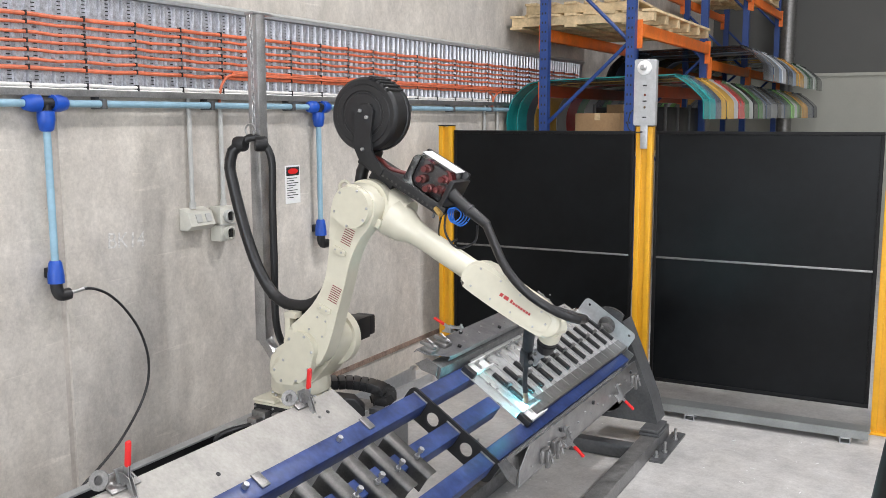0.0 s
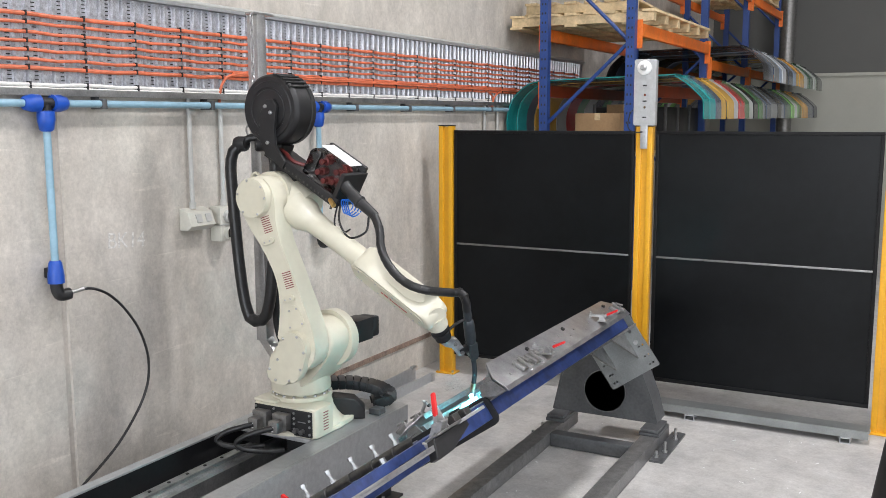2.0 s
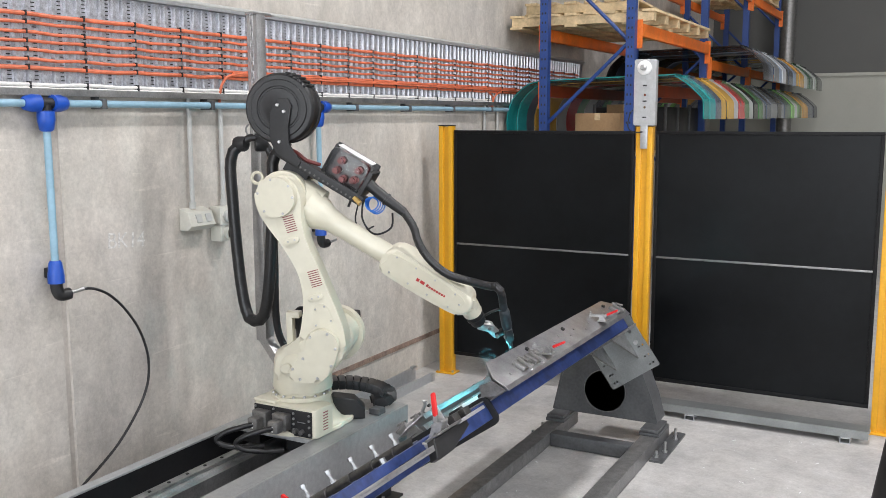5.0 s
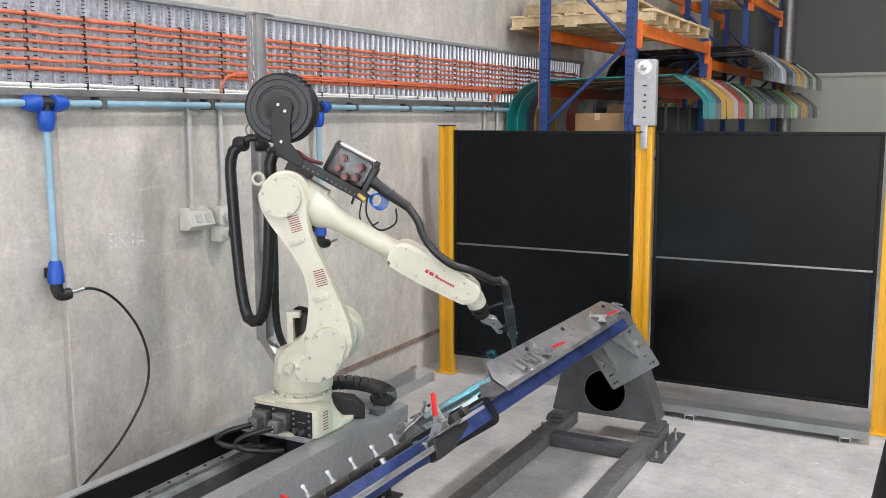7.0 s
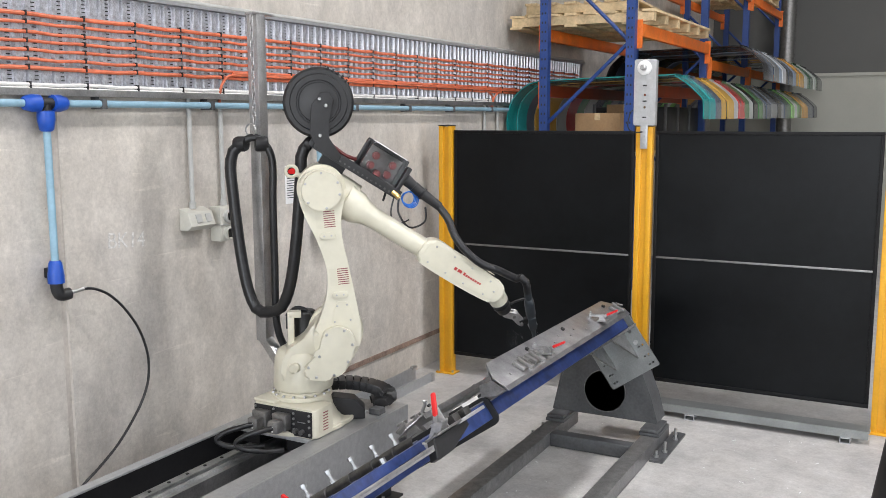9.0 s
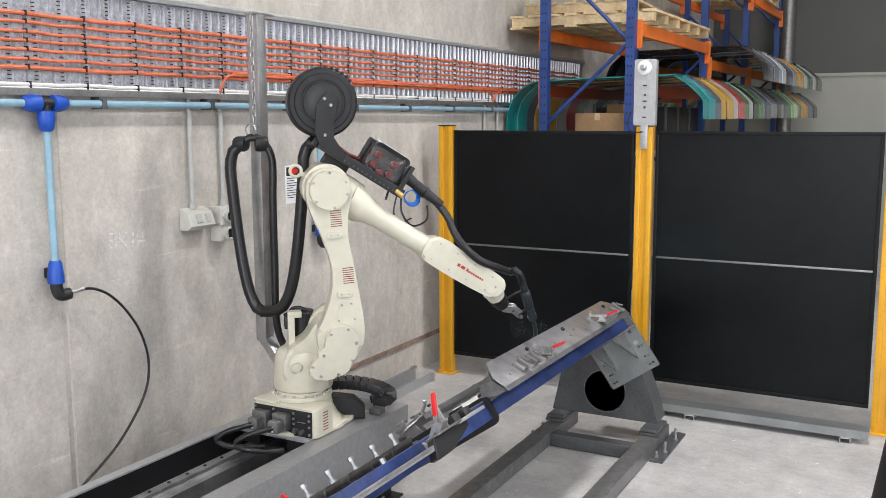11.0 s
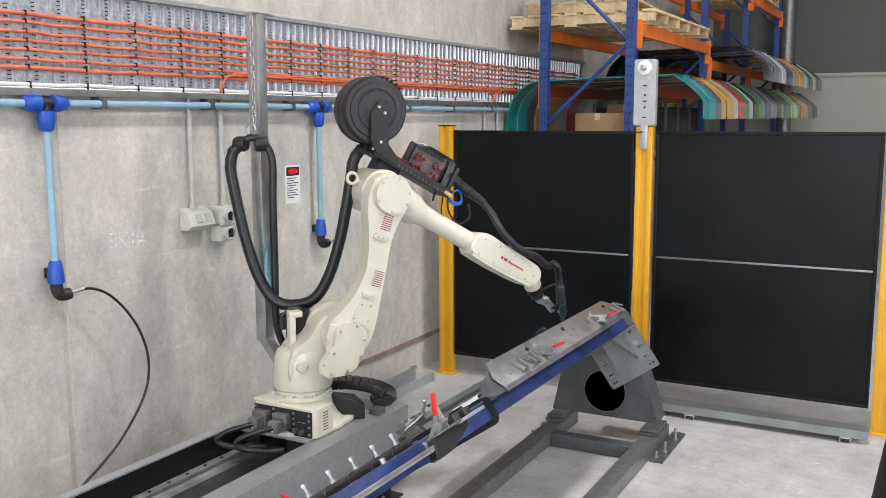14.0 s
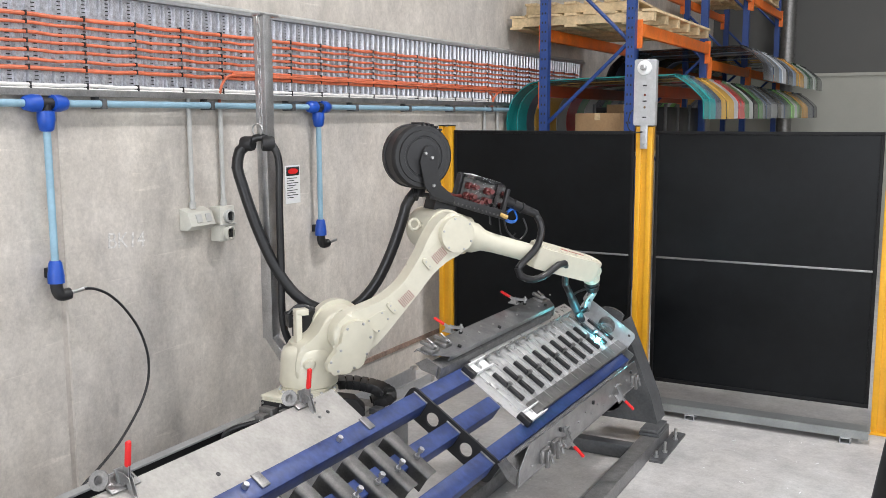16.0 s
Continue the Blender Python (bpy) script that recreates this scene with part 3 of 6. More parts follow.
# ---- fence of welding screens ----
def fence():
    def post(x, label):
        p = thing("fence_post", label, "fence post", "fence posts", (x, FENCE_Y, 0))
        bm = bm_new()
        # slotted hollow section: two flanges and a web set back
        box(bm, -0.055, -0.020, -0.03, 0.03, 0.01, 1.865, None, 0.004)
        box(bm, 0.020, 0.055, -0.03, 0.03, 0.01, 1.865, None, 0.004)
        box(bm, -0.021, 0.021, -0.016, 0.03, 0.01, 1.86)
        part("post_section", bm, M_YELLOW, p)
        bm = bm_new()
        box(bm, -0.075, 0.075, -0.055, 0.055, 0.0, 0.012, None, 0.003)
        part("foot_plate", bm, M_YELLOW, p)
        bm = bm_new()
        box(bm, -0.058, 0.058, -0.033, 0.033, 1.865, 1.873, None, 0.003)
        part("cap", bm, M_BLACK, p)
        for bx in (-0.058, 0.058):
            bm = bm_new()
            cyl(bm, (bx, -0.03, 0.012), (bx, -0.03, 0.026), 0.009, seg=6)
            part("anchor_bolt", bm, M_ZINC, p)
        return p
    post(-3.215, "yellow steel fence post bolted to the floor by the wall")
    post(-1.728, "yellow steel fence post carrying a galvanised bracket plate")
    post(-0.215, "yellow steel fence post at the end of the screens")
    for x0, x1 in ((-3.152, -1.800), (-1.655, -0.290)):
        s = thing("welding_screen", "black sheet welding screen in a dark frame between yellow posts", "screen", "welding screens")
        z0, z1, zm = 0.150, 1.835, 1.003
        bm = bm_new()
        box(bm, x0 + 0.02, x1 - 0.02, FENCE_Y - 0.003, FENCE_Y + 0.003, z0 + 0.02, z1 - 0.02)
        part("sheet", bm, M_SCREEN, s)
        for nm, b in (("top_rail", (x0, x1, z1 - 0.022, z1)), ("bottom_rail", (x0, x1, z0, z0 + 0.024))):
            bm = bm_new()
            box(bm, b[0], b[1], FENCE_Y - 0.013, FENCE_Y + 0.013, b[2], b[3], None, 0.003)
            part(nm, bm, M_FRAME, s)
        for xx in (x0, x1 - 0.022):
            bm = bm_new()
            box(bm, xx, xx + 0.022, FENCE_Y - 0.012, FENCE_Y + 0.012, z0 + 0.024, z1 - 0.022, None, 0.003)
            part("stile", bm, M_FRAME, s)
        bm = bm_new()
        box(bm, x0 + 0.022, x1 - 0.022, FENCE_Y - 0.011, FENCE_Y + 0.011, zm - 0.010, zm + 0.003, None, 0.002)
        part("mid_rail", bm, M_STEELW, s, "thin bare metal seam rail")
    # bracket plate with a white disc knob above the middle post
    b = thing("bracket_plate", "galvanised slotted bracket plate with a round white knob on the post", "bracket")
    bm = bm_new()
    plate_with_holes(bm, rounded(-1.800, -1.655, 1.872, 2.30, 0.012), [(-1.728, 1.99, 0.008), (-1.728, 2.07, 0.008)], FENCE_Y - 0.046, FENCE_Y - 0.040, XZ)
    part("plate", bm, M_GALV, b)
    bm = bm_new()
    box(bm, -1.664, -1.655, FENCE_Y - 0.040, FENCE_Y + 0.0, 1.872, 2.295)
    part("return_edge", bm, M_GALV, b)
    bm = bm_new()
    box(bm, -1.752, -1.704, FENCE_Y - 0.046, FENCE_Y - 0.031, 1.72, 1.875, None, 0.003)
    part("strap", bm, M_GALV, b)
    for z in (1.755, 1.80, 1.85):
        bm = bm_new()
        cyl(bm, (-1.728, FENCE_Y - 0.046, z), (-1.728, FENCE_Y - 0.053, z), 0.008, seg=8)
        part("bolt", bm, M_ZINC, b)
    for z in (1.925, 2.03, 2.13):
        bm = bm_new()
        box(bm, -1.741, -1.715, FENCE_Y - 0.0485, FENCE_Y - 0.045, z - 0.004, z + 0.004)
        part("slot", bm, M_BLACKM, b)
    bm = bm_new()
    lathe(bm, [(0.046, 0), (0.047, 0.012), (0.036, 0.018), (0.018, 0.018)], Matrix.Translation((-1.732, FENCE_Y - 0.046, 2.245)) @ Matrix.Rotation(radians(90), 4, "X"), 28)
    part("disc", bm, M_LABEL, b, "white plastic disc")
    bm = bm_new()
    lathe(bm, [(0.020, 0), (0.019, 0.028), (0.012, 0.035)], Matrix.Translation((-1.732, FENCE_Y - 0.062, 2.245)) @ Matrix.Rotation(radians(90), 4, "X"), 20)
    part("knob", bm, M_STEEL, b, "steel hub knob")
    bm = bm_new()
    sweep(bm, smooth_path([(-1.735, FENCE_Y - 0.05, 1.83), (-1.80, FENCE_Y - 0.055, 1.83), (-1.845, FENCE_Y - 0.02, 1.87), (-1.84, FENCE_Y + 0.01, 1.95), (-1.815, FENCE_Y - 0.02, 1.97)], 6), 0.004, 6)
    part("lead", bm, M_HOSE, b)
    # steel channel on the floor before the screens
    c = thing("floor_channel", "galvanised steel channel lying on the floor before the screens", "channel")
    bm = bm_new()
    prism(bm, [(5.80, 0.036), (5.80, 0.086), (5.93, 0.086), (5.93, 0.036), (5.926, 0.036), (5.926, 0.082), (5.804, 0.082), (5.804, 0.036)], -1.62, -0.265, Matrix(((0, 0, 1, 0), (1, 0, 0, 0), (0, 1, 0, 0), (0, 0, 0, 1))))
    part("channel_section", bm, M_DULLZ, c)
    for x in (-1.31, -0.39):
        bm = bm_new()
        for x0, x1, z0, z1 in ((-0.03, 0.03, 0.0, 0.005), (-0.03, 0.03, 0.031, 0.036), (-0.03, -0.025, 0.005, 0.031), (0.025, 0.03, 0.005, 0.031)):
            box(bm, x + x0, x + x1, 5.785, 5.925, z0, z1)
        part("foot_bracket", bm, M_GALV, c, "square tube foot")
    # the dark stand close by the camera
    s = thing("foreground_post", "black post standing close by, out of focus", "post")
    bm = bm_new()
    cyl(bm, (0.035, 0.80, 1.25), (0.035, 0.80, 1.80), 0.122, 0.040, 32)
    cyl(bm, (0.035, 0.80, 0.0), (0.035, 0.80, 1.25), 0.122, 0.122, 32)
    part("shaft", bm, M_FRAME, s)


# ---- pallet racking behind the screens ----
def rack():
    XF, XR = -2.27, -3.02
    FR = (7.5, 10.1, 12.4, 14.9)
    r = thing("pallet_rack", "blue and orange pallet racking along the concrete wall", "rack")
    for y in FR:
        for x in (XF, XR):
            bm = bm_new()
            prism(bm, [(-0.036, -0.035), (0.036, -0.035), (0.036, 0.035), (0.022, 0.035), (0.022, -0.02), (-0.022, -0.02), (-0.022, 0.035), (-0.036, 0.035)], 0.01, 4.6, Matrix.Translation((x, y, 0)))
            up = part("upright", bm, M_RACKBLUE, r)
            bm = bm_new()
            box(bm, x - 0.07, x + 0.07, y - 0.06, y + 0.06, 0, 0.01)
            part("base_plate", bm, M_RACKBLUE, r)
            if y < 8:
                bm = bm_new()
                for k in range(28):
                    for dx in (-0.014, 0.014):
                        box(bm, x + dx - 0.006, x + dx + 0.006, y - 0.0365, y - 0.0345, 1.72 + k * 0.076, 1.738 + k * 0.076)
                tagged(part("punched_slots", bm, M_BLACKM, up), kind="stuff")
        for z0, z1 in ((1.0, 1.72), (1.85, 2.55), (2.52, 3.25), (3.25, 4.0)):
            flip = z0 in (2.52, 1.0, 3.25) and z0 != 1.85
            xa, xb = (XR, XF) if not flip else (XF, XR)
            bm = bm_new()
            cyl(bm, (xa, y, z0), (xb, y, z1), 0.016, seg=8)
            part("brace", bm, M_RACKBLUE, r)
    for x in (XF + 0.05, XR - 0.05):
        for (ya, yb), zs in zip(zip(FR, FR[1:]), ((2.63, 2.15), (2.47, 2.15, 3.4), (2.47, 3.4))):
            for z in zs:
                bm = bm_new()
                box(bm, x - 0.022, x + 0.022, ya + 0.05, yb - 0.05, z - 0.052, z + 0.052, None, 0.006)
                # lower beams are the same orange, darkened to stand for shade
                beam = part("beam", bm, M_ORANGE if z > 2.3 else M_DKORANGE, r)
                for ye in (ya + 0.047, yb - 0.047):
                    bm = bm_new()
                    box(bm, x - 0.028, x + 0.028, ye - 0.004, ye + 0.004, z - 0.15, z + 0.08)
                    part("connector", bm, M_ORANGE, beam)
    def pallet(m, label, long, wide, boards, bearers):
        p = thing("pallet", label, "pallet", "timber pallets")
        bm = bm_new()
        box(bm, -0.055, 0.055, -long / 2, long / 2, -0.0105, 0.0105, None, 0.002)
        board = mesh_of("board", bm, M_WOOD)
        for i in range(boards):
            x = -wide / 2 + 0.055 + (wide - 0.11) * i / (boards - 1)
            share("board", board, p, Matrix.Translation((x, 0, 0.1065)))
            if i % 3 == 0:
                share("board", board, p, Matrix.Translation((x, 0, 0.0105)))
        bm = bm_new()
        box(bm, -wide / 2 + 0.01, wide / 2 - 0.01, -0.035, 0.035, 0.0215, 0.0955, None, 0.002)
        bearer = mesh_of("bearer", bm, M_WOOD)
        for i in range(bearers):
            share("bearer", bearer, p, Matrix.Translation((0, -long / 2 + 0.05 + (long - 0.1) * i / (bearers - 1), 0)))
        p.matrix_basis = m
        return p
    pallet(pose(-2.75, 8.62, 2.683), "long new pine timber pallet lying on the orange beams", 2.05, 1.28, 8, 6)
    pallet(pose(-2.86, 8.40, 2.801, 0, 0, 4), "timber pallet stacked skew on a longer pallet", 1.25, 1.0, 6, 3)
    pallet(pose(-2.70, 13.6, 3.453), "timber pallet on the high beams", 1.2, 1.1, 7, 3)

    # bent mudguard sheets hung side by side over the racking
    def arch(y, w, colour, x0, x1, zt, drop, rise, label, group):
        prof = []
        for x, z in ((x0, zt - drop), (x0 - 0.005, zt - 0.33), (x0 + 0.05, zt - 0.18), (x0 + 0.17, zt - 0.07), (x0 + 0.29, zt - rise), (x0 + 0.52, zt - 0.02), (x1 - 0.31, zt), (x1 - 0.235, zt - 0.010), (x1 - 0.12, zt - 0.085), (x1 - 0.025, zt - 0.175), (x1, zt - 0.225), (x1 + 0.004, zt - 0.36)):
            prof.append((x, z))
        sm = [(p.x, p.y) for p in smooth_path([(a, b, 0) for a, b in prof], 3)]
        bm = bm_new()
        bent_strip(bm, sm, y, y + w, 0.010)
        return single("mudguard_sheet", bm, colour, label, "sheet", group)

    pal = {"teal": (0.012, 0.22, 0.22), "aqua": (0.03, 0.30, 0.31), "grey": (0.22, 0.23, 0.24), "slate": (0.10, 0.12, 0.16), "mustard": (0.55, 0.33, 0.07), "black": (0.02, 0.02, 0.022), "pale": (0.5, 0.52, 0.5), "red": (0.48, 0.06, 0.06), "green": (0.08, 0.20, 0.08), "lime": (0.22, 0.46, 0.12), "amber": (0.62, 0.32, 0.06), "steelblue": (0.28, 0.36, 0.48), "darkgreen": (0.03, 0.09, 0.05), "white": (0.6, 0.62, 0.66)}
    mats = {k: mat("sheet_paint_" + k, [c * 0.95 for c in v], 0.22, 0.0, 0.12, 4, 0.03) for k, v in pal.items()}
    words = {"slate": "dark slate", "steelblue": "pale steel blue", "darkgreen": "dark green", "pale": "pale grey"}
    seq = "teal aqua slate mustard mustard pale red green pale black green grey slate grey grey black grey slate green lime pale lime green amber amber slate grey slate black slate".split()
    y = 7.56
    for k, c in enumerate(seq):
        w = random.uniform(0.235, 0.275) if k > 2 else 0.20
        arch(y, w, mats[c], -3.40 + random.uniform(0, 0.015), -1.685 + random.uniform(-0.012, 0.012), 2.266 + random.uniform(-0.006, 0.004), 0.52 if k < 2 else 0.50, 0.032, "bent " + words.get(c, c) + " painted sheet hung over the racking", "bent sheets")
        y += w + random.uniform(0.003, 0.012)
    seq = "black slate grey steelblue white black slate steelblue mustard amber mustard pale green darkgreen pale green black slate".split()
    y = 10.16
    for k, c in enumerate(seq):
        w = random.uniform(0.26, 0.31)
        arch(y, w, mats[c], -3.36, -1.66 + random.uniform(-0.012, 0.012), 2.665 + random.uniform(-0.006, 0.004), 0.40, 0.02, "bent " + words.get(c, c) + " painted sheet on the upper tier", "bent sheets")
        y += w + random.uniform(0.003, 0.012)
    for x, yy, z, sx, sy, sz in ((-2.62, 7.72, 1.62, 0.40, 0.36, 0.34), (-2.55, 8.3, 1.62, 0.36, 0.4, 0.42)):
        b = thing("carton", "brown cardboard carton on the racking", "box", "cartons")
        bm = bm_new()
        box(bm, x - sx / 2, x + sx / 2, yy, yy + sy, z, z + sz, None, 0.004)
        part("carton_body", bm, M_CARD, b)
        bm = bm_new()
        box(bm, x - 0.025, x + 0.025, yy - 0.0015, yy + sy, z + sz - 0.06, z + sz + 0.0015)
        part("tape", bm, M_WOOD, b)
    # black boxes added under the sheets to stand in for the dark interior
    for k in range(3):
        b = thing("dark_filler", "black filler box added to darken the racking's interior", "container", "stillages")
        yy = 8.75 + k * 0.46
        bm = bm_new()
        box(bm, -3.00, -2.30, yy, yy + 0.42, 1.62, 2.02, None, 0.006)
        part("dark_filler_body", bm, M_BLACKM, b)
        for x in (-3.00, -2.65, -2.30):
            bm = bm_new()
            box(bm, x - 0.015, x + 0.015, yy - 0.012, yy, 1.62, 2.05, None, 0.003)
            part("corner_post", bm, M_GREYPAINT, b)
    bm = bm_new()
    box(bm, XR, XF, 7.55, 10.05, 1.60, 1.62)
    single("shelf_board", bm, M_WOOD, "timber shelf board on the racking", "shelf")
    # ventilation duct by the far frames
    d = thing("ventilation_duct", "silver ribbed round duct standing behind the racking", "duct")
    bm = bm_new()
    sweep(bm, [(-2.22, 15.62, 0.06 * i) for i in range(90)], 0.11, 16, 0.006)
    part("duct_tube", bm, M_STEELW, d)


def floor_litter():
    """Spatter beads and off-cut slivers on the slab round the positioner."""
    rng = random.Random(7)
    bm = bm_new()
    for _ in range(120):
        x, y = rng.uniform(-2.0, -0.2), rng.uniform(2.6, 5.7)
        a, l, w = rng.uniform(0, 6.28), rng.choice((0.004, 0.005, 0.006, 0.008, 0.022)), rng.uniform(0.0025, 0.005)
        box(bm, -l / 2, l / 2, -w / 2, w / 2, 0, 0.003, Matrix.Translation((x, y, 0)) @ Matrix.Rotation(a, 4, "Z"))
    single("floor_litter", bm, M_LABEL, "pale slivers and weld spatter scattered on the floor", "litter", kind="stuff")


# ---- robot track ----
TRACK_Z = 0.47


def track():
    t = thing("robot_track", "galvanised linear track with dark open channel on black legs", "track")
    bm = bm_new()
    box(bm, -2.345, -2.33, 0.9, 3.97, 0.17, TRACK_Z, None, 0.003)
    box(bm, -2.45, -2.345, 0.9, 3.97, TRACK_Z - 0.012, TRACK_Z, None, 0.003)
    part("near_side_panel", bm, M_ZPANEL, t)
    bm = bm_new()
    box(bm, -2.955, -2.947, 0.9, 3.97, 0.17, TRACK_Z, None, 0.002)
    box(bm, -2.947, -2.905, 0.9, 3.73, TRACK_Z - 0.010, TRACK_Z, None, 0.002)
    part("far_side_panel", bm, M_GALV, t)
    bm = bm_new()
    box(bm, -2.90, -2.45, 3.73, 3.955, TRACK_Z - 0.012, TRACK_Z - 0.004)
    part("end_cover", bm, M_STEELW, t)
    bm = bm_new()
    box(bm, -2.94, -2.345, 3.955, 3.97, 0.17, TRACK_Z - 0.013)
    part("end_panel", bm, M_GALV, t)
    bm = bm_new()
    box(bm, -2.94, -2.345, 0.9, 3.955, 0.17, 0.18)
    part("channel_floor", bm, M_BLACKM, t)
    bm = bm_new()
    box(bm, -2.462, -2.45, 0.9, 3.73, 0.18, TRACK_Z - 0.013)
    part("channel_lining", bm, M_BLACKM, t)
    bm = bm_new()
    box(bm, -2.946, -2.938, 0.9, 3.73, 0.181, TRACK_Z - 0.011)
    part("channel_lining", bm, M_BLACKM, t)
    for x in (-2.80, -2.55):
        bm = bm_new()
        prism(bm, [(-0.022, 0), (0.022, 0), (0.022, 0.012), (0.012, 0.018), (0.022, 0.026), (0.022, 0.036), (-0.022, 0.036), (-0.022, 0.026), (-0.012, 0.018), (-0.022, 0.012)], 0.9, 3.73, Matrix.Translation((x, 0, 0.36)) @ XZ)
        box(bm, x - 0.055, x + 0.055, 0.9, 3.73, 0.18, 0.36)
        rail = part("guide_rail", bm, M_STEEL, t)
        bm = bm_new()
        for k in range(24):
            y = 1.0 + k * 0.11
            cyl(bm, (x, y, 0.396), (x, y, 0.399), 0.008, seg=8)
        tagged(part("rail_screws", bm, M_BLACKM, rail), kind="stuff")
    bm = bm_new()
    for k in range(30):
        box(bm, -2.71, -2.66, 1.0 + k * 0.085, 1.07 + k * 0.085, 0.25, 0.275, None, 0.004)
    part("cable_chain_run", bm, M_BLACK, t)
    for y in (1.4, 2.6, 3.82):
        for x in (-2.42, -2.87):
            bm = bm_new()
            box(bm, x - 0.045, x + 0.045, y - 0.05, y + 0.05, 0.012, 0.17)
            box(bm, x - 0.09, x + 0.09, y - 0.09, y + 0.09, 0.0, 0.012)
            leg = part("leg", bm, M_BLACKM, t)
            for dx in (-0.07, 0.07):
                bm = bm_new()
                cyl(bm, (x + dx, y - 0.07, 0.012), (x + dx, y - 0.07, 0.05), 0.008, seg=6)
                part("anchor_bolt", bm, M_ZINC, leg)
    # drag chain loop at the end of the track
    c = thing("drag_chain", "black plastic drag chain looped at the end of the track", "cable chain")
    bm = bm_new()
    box(bm, -0.017, 0.017, -0.055, 0.055, -0.024, 0.024, None, 0.004)
    box(bm, -0.024, 0.024, -0.050, -0.040, -0.018, 0.018)
    box(bm, -0.024, 0.024, 0.040, 0.050, -0.018, 0.018)
    link = mesh_of("chain_link", bm, M_BLACK)
    path = smooth_path([(-2.80, 3.62, 0.585), (-2.70, 3.74, 0.590), (-2.58, 3.84, 0.585), (-2.46, 3.90, 0.555), (-2.42, 3.90, 0.515), (-2.46, 3.86, 0.497)], 4)
    for a, b in zip(path, path[1:]):
        d = b - a
        share("chain_link", link, c, Matrix.Translation((a + b) / 2) @ d.to_track_quat("X", "Z").to_matrix().to_4x4())
    bm = bm_new()
    prism(bm, [(-0.10, 0), (0.09, 0), (0.09, 0.05), (0.04, 0.10), (-0.06, 0.115), (-0.10, 0.09)], -0.05, 0.05, Matrix.Translation((-2.50, 3.66, TRACK_Z)) @ Matrix.Rotation(radians(35), 4, "Z") @ XZ, 0.008)
    part("end_bracket", bm, M_BLACK, c)
    bm = bm_new()
    box(bm, -2.42, -2.36, 3.74, 3.80, TRACK_Z, TRACK_Z + 0.03, None, 0.004)
    part("stop_block", bm, M_GREYPAINT, c)
    # channel on the floor along the wall
    ch = thing("cable_channel", "open galvanised channel on the floor by the wall", "channel")
    bm = bm_new()
    prism(bm, [(-3.34, 0), (-3.20, 0), (-3.20, 0.07), (-3.204, 0.07), (-3.204, 0.004), (-3.336, 0.004), (-3.336, 0.10), (-3.34, 0.10)], 2.6, 5.80, XZ)
    part("channel_section", bm, M_GALV, ch)
    bm = bm_new()
    box(bm, -3.215, -3.19, 5.795, 5.825, 0.0, 0.06)
    box(bm, -3.33, -3.30, 5.70, 5.76, 0.1, 0.12, None, 0.003)
    part("end_clip", bm, M_STEEL, ch)


# ---- positioner: base frame and headstock ----
AX, AZ = -1.692, 0.649
HY = 5.25


